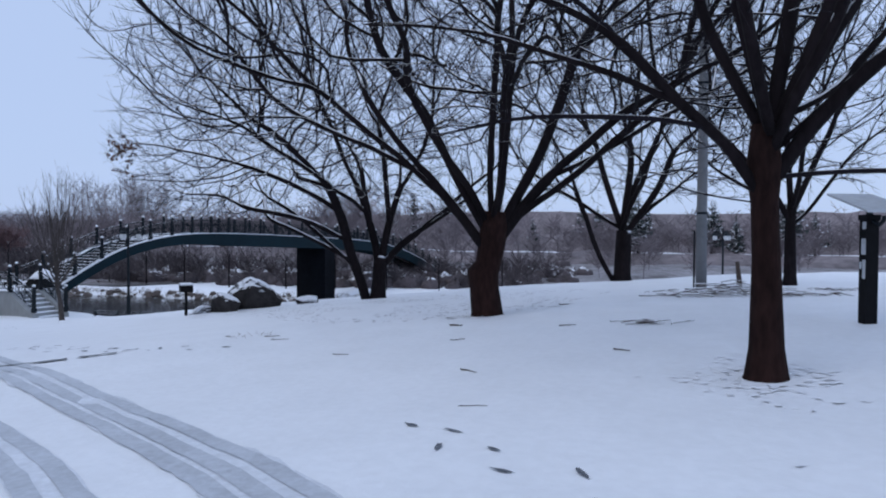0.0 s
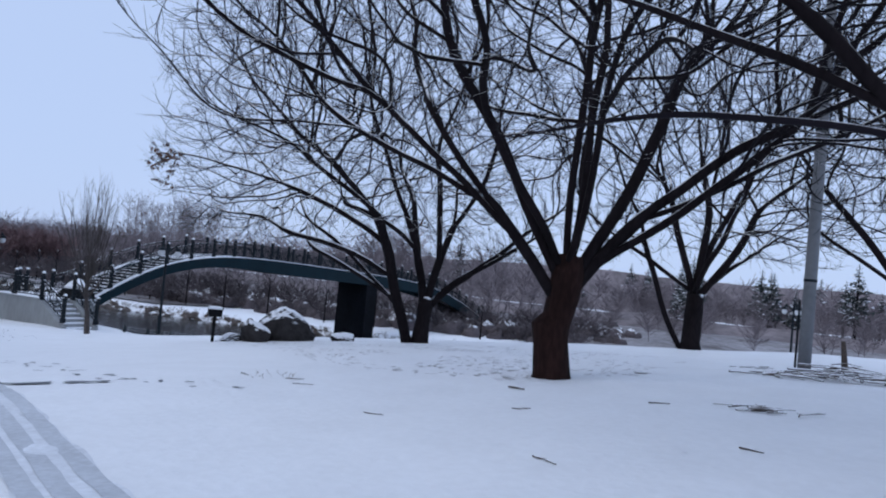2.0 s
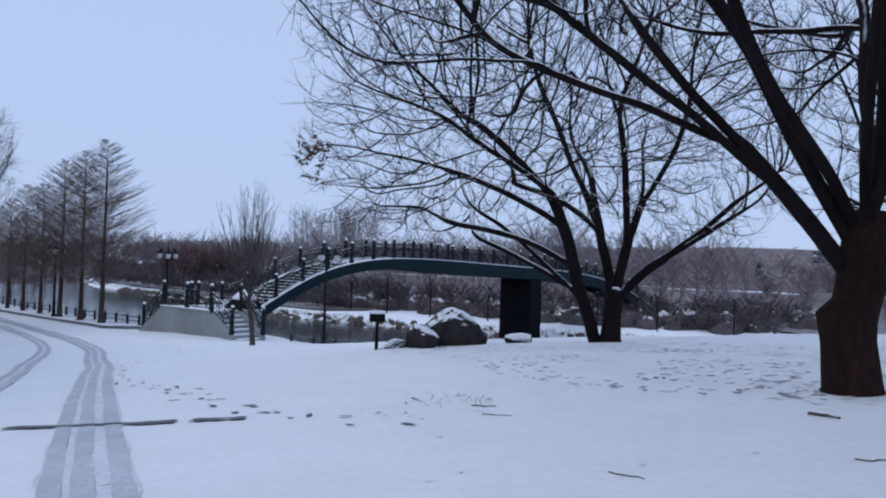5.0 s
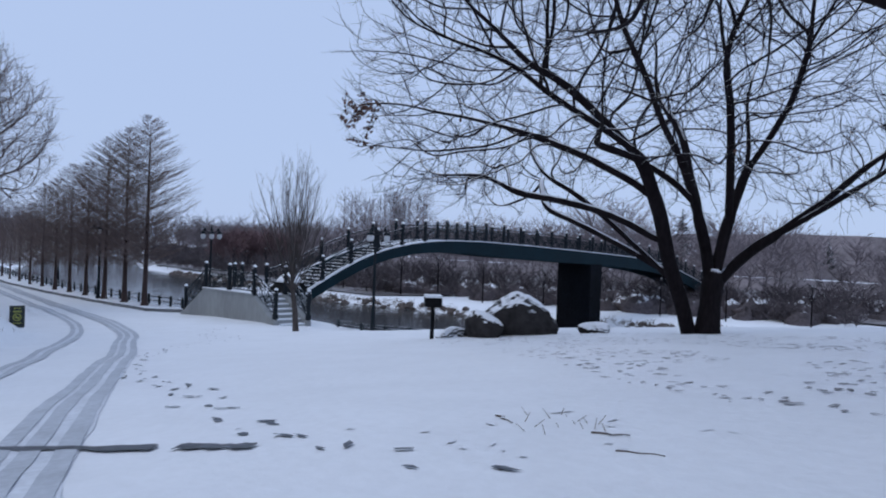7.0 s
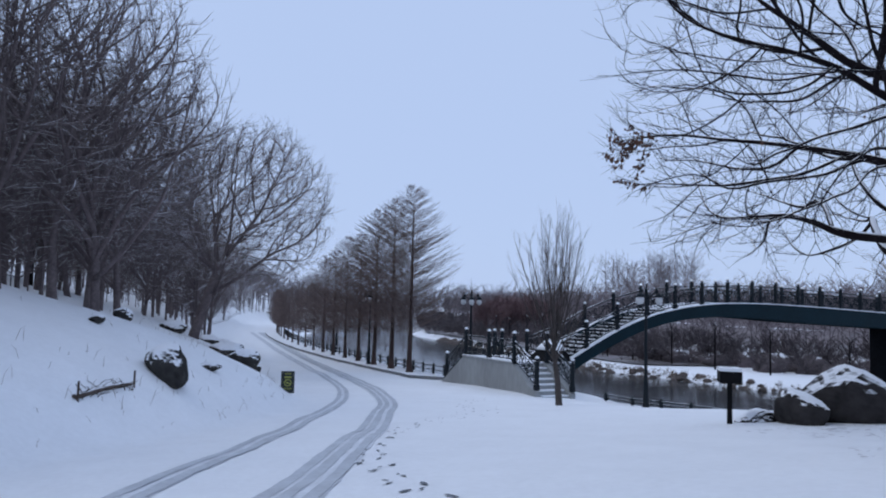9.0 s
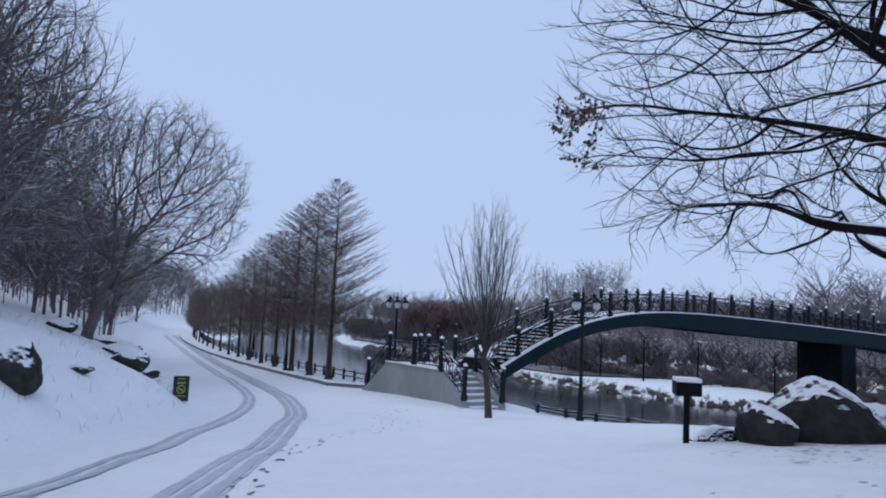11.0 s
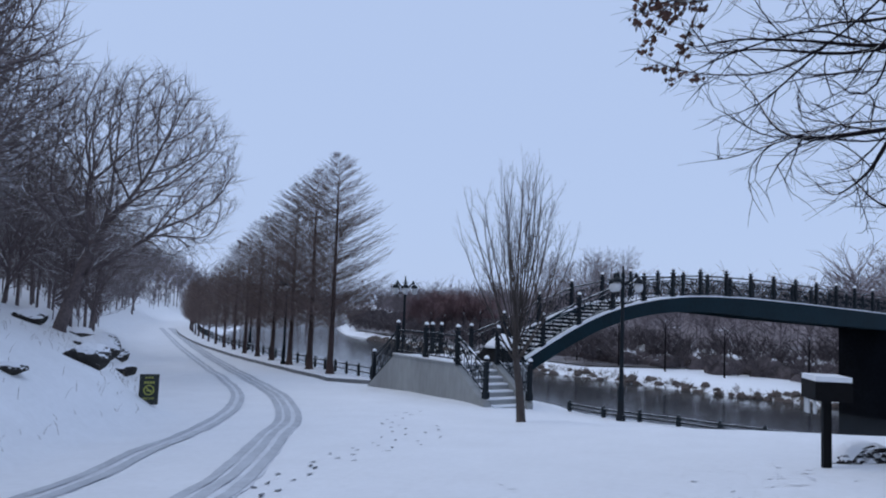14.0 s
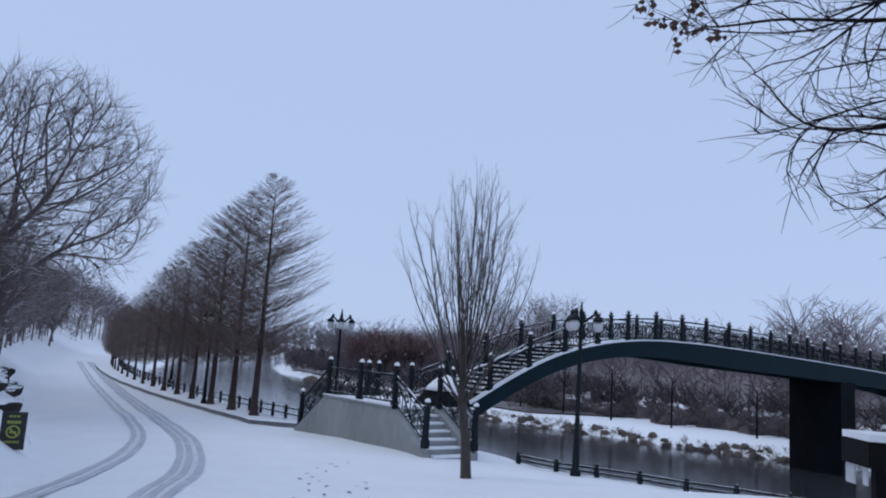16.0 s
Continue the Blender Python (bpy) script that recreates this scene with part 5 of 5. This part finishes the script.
# ---- small black notice board by the road ----
gz = ground_z(2.88, -14.05)
sign = thing("notice_board", 2.88, -14.05, gz, "small black notice board with yellow writing standing in snow", "sign", turn=79)
m = Mesh()
m.box(-0.21, 0.21, -0.02, 0.02, -0.05, 0.64)
part("board", m, SIGN_BLACK, sign)
m = Mesh()
m.box(-0.19, -0.16, 0.02, 0.2, -0.05, 0.02)
m.box(0.16, 0.19, 0.02, 0.2, -0.05, 0.02)
part("foot", m, SIGN_BLACK, sign)
for i, (a, b, z, h) in enumerate(((-0.09, -0.045, 0.545, 0.035), (-0.025, 0.02, 0.545, 0.035), (0.04, 0.085, 0.545, 0.035), (-0.11, -0.06, 0.43, 0.05), (-0.05, 0.0, 0.43, 0.05), (0.01, 0.06, 0.43, 0.05), (0.07, 0.115, 0.43, 0.05), (-0.13, 0.13, 0.10, 0.012), (-0.12, 0.12, 0.075, 0.012))):
    m = Mesh()
    m.box(a, b, -0.0245, -0.0205, z, z + h)
    part("lettering", m, SIGN_YELLOW, sign)
m = Mesh()
m.tube([(0.105 * math.cos(k * 0.3307), -0.0225, 0.28 + 0.105 * math.sin(k * 0.3307)) for k in range(20)], [0.014] * 20, 4, False)
m.beam((-0.075, -0.0225, 0.355), (0.075, -0.0225, 0.205), 0.004, 0.025)
m.beam((-0.06, -0.0228, 0.27), (0.06, -0.0228, 0.27), 0.004, 0.03)
part("ban_symbol", m, SIGN_YELLOW, sign, "yellow ring with a slash")

# ---- grey pole, leaning stake and heap of cut branches ----
pole_t = thing("utility_pole", 31.88, -10.6, ground_z(31.88, -10.6), "tall round grey concrete utility pole in the snow", "pole")
m = Mesh()
m.lathe([(0.118, -0.3), (0.115, 1), (0.105, 3), (0.09, 8.5), (0.085, 8.6)], 16)
part("shaft", m, POLE, pole_t, "", True)
for z in (1.75, 4.6):
    m = Mesh()
    m.lathe([(0.118, z), (0.118, z + 0.05)], 16)
    part("band", m, IRON_BARE, pole_t, "dark metal strap")
m = Mesh()
m.tube([(-0.15, 0, -0.1), (-0.15, 0, 1.4)], [0.02, 0.02], 6)
part("conduit", m, IRON_BARE, pole_t, "thin dark conduit")
m = Mesh()
a, b = 32.65, -8.6
m.tube([(a, b, ground_z(a, b) - 0.1), (a - 0.04, b, ground_z(a, b) + 0.3), (a - 0.08, b + 0.03, ground_z(a, b) + 0.66)], [0.075, 0.06, 0.045], 7)
tagged(part("broken_stake", m, WOOD, None, "short broken tree stump leaning in the snow"), category="stump")
heap = tagged(new("branch_heap"), "heap of cut branches dusted with snow at the pole", "branches")
for i in range(95):
    a, b = 32.6 + rnd.gauss(0, 0.62), -11.2 + rnd.gauss(0, 0.28)
    d, ln = rnd.gauss(0.05, 0.5), rnd.uniform(0.35, 1.0)
    z = ground_z(a, b) + 0.02 + 0.12 * abs(rnd.gauss(0, 1)) * max(0, 1 - abs(a - 32.6) / 1.3)
    m = Mesh()
    r = rnd.uniform(0.008, 0.022)
    m.tube([(a - math.cos(d) * ln / 2, b - math.sin(d) * ln / 2, z), (a, b, z + rnd.uniform(0, 0.06)), (a + math.cos(d) * ln / 2, b + math.sin(d) * ln / 2, z + rnd.gauss(0, 0.03))], [r, r * 0.85, r * 0.5], 4)
    part("branch", m, WOOD, heap)
for cx, cy, n in ((31.5, -16.2, 22), (34.6, -9.0, 40), (31.0, -9.4, 12)):
    pile = tagged(new("twig_heap"), "small heap of twigs on the snow", "twigs", "twig heaps")
    for i in range(n):
        a, b, d, ln = cx + rnd.gauss(0, 0.22), cy + rnd.gauss(0, 0.1), rnd.gauss(0.4, 0.6), rnd.uniform(0.12, 0.4)
        m = Mesh()
        z = ground_z(a, b) + rnd.uniform(0.01, 0.05)
        m.tube([(a - math.cos(d) * ln / 2, b - math.sin(d) * ln / 2, z), (a + math.cos(d) * ln / 2, b + math.sin(d) * ln / 2, z + 0.02)], [0.012, 0.006], 4)
        part("twig", m, WOOD, pile)

# ---- black post with a tilted white board ----
a, b = 34.42, -16.07
box_post = thing("notice_post", a, b, ground_z(a, b), "black box post with torn papers under a white tilted board", "post", turn=-60)
m = Mesh()
m.box(-0.075, 0.075, -0.09, 0.09, -0.1, 1.42)
m.box(-0.09, 0.09, -0.105, 0.105, 1.42, 1.5)
part("column", m, BOX_BLACK, box_post)
m = Mesh()
m.v += [(-0.42, -0.35, 1.78), (0.42, -0.35, 1.52), (0.42, 0.35, 1.52), (-0.42, 0.35, 1.78), (-0.42, -0.35, 1.81), (0.42, -0.35, 1.55), (0.42, 0.35, 1.55), (-0.42, 0.35, 1.81)]
m.f += [(3, 2, 1, 0), (4, 5, 6, 7), (0, 1, 5, 4), (1, 2, 6, 5), (2, 3, 7, 6), (3, 0, 4, 7)]
part("roof_board", m, PALE, box_post, "white sloping board with snow")
m = Mesh()
m.box(-0.03, 0.03, -0.03, 0.03, 1.5, 1.66)
part("bracket", m, IRON_BARE, box_post)
m = Mesh()
m.tube([(0.06, 0, 1.42), (0.2, 0, 1.36), (0.28, 0, 1.42), (0.28, 0, 1.48)], [0.03] * 4, 6)
part("hook", m, IRON_BARE, box_post)
for x0, z0, w, h in ((-0.05, 0.95, 0.14, 0.22), (0.0, 0.62, 0.1, 0.26), (-0.12, 0.75, 0.07, 0.1), (-0.02, 1.3, 0.12, 0.1)):
    m = Mesh()
    m.box(x0 * 0.5, x0 * 0.5 + w * 0.6, -0.096, -0.092, z0, z0 + h)
    part("paper", m, PALE, box_post, "torn pale paper")

# ---- edging stakes and dry stalks on the hillside ----
edging = thing("log_edging", 0, 0, 0, "low snowed-over log edging with short stakes", "edging")
for p, q in (((11.9, -20.2), (10.9, -19.7)), ((10.9, -19.7), (10.0, -19.2))):
    m = Mesh()
    row = [(p[0] + (q[0] - p[0]) * k / 5, p[1] + (q[1] - p[1]) * k / 5) for k in range(6)]
    m.tube([(a, b, ground_z(a, b) + 0.015) for a, b in row], [0.05, 0.06, 0.045, 0.055, 0.05, 0.04], 8)
    part("log", m, WOOD, edging)
    for a, b in row[1:]:
        for k in range(5):
            d, ln = rnd.uniform(0, 6.28), rnd.uniform(0.06, 0.2)
            u, v = a + rnd.gauss(0, 0.1), b + rnd.gauss(0, 0.06)
            m = Mesh()
            m.tube([(u, v, ground_z(u, v) + 0.01), (u + math.cos(d) * ln, v + math.sin(d) * ln, ground_z(u, v) + rnd.uniform(0.03, 0.14))], [0.012, 0.005], 4)
            part("twig", m, WOOD, edging)
for p in ((11.9, -20.15), (9.98, -19.12)):
    m = Mesh()
    m.tube([(*p, ground_z(*p) - 0.1), (*p, ground_z(*p) + 0.32)], [0.025, 0.02], 6)
    part("stake", m, WOOD, edging)
stalks = Mesh()
for i in range(300):
    a = rnd.uniform(-14, 15)
    b = hill_toe(a) - abs(rnd.gauss(0.8, 2.2)) - 0.2
    z = ground_z(a, b)
    h, d = rnd.uniform(0.06, 0.28), rnd.uniform(0, 6.28)
    stalks.tube([(a, b, z - 0.02), (a + math.cos(d) * h * 0.3, b + math.sin(d) * h * 0.3, z + h * 0.7), (a + math.cos(d) * h * 0.7, b + math.sin(d) * h * 0.7, z + h)], [0.0035, 0.003, 0.0015], 3, False)
for i in range(16):
    a, b, d, h = 24.9 + rnd.gauss(0, 0.25), -17.3 + rnd.gauss(0, 0.2), rnd.uniform(0, 6.28), rnd.uniform(0.03, 0.10)
    z = ground_z(a, b)
    stalks.tube([(a, b, z - 0.01), (a + math.cos(d) * h, b + math.sin(d) * h, z + h * 0.7)], [0.004, 0.002], 3, False)
tagged(part("dry_stalks", stalks, DRY, None, "thin dry stalks poking through the snow"), category="grass", kind="stuff")
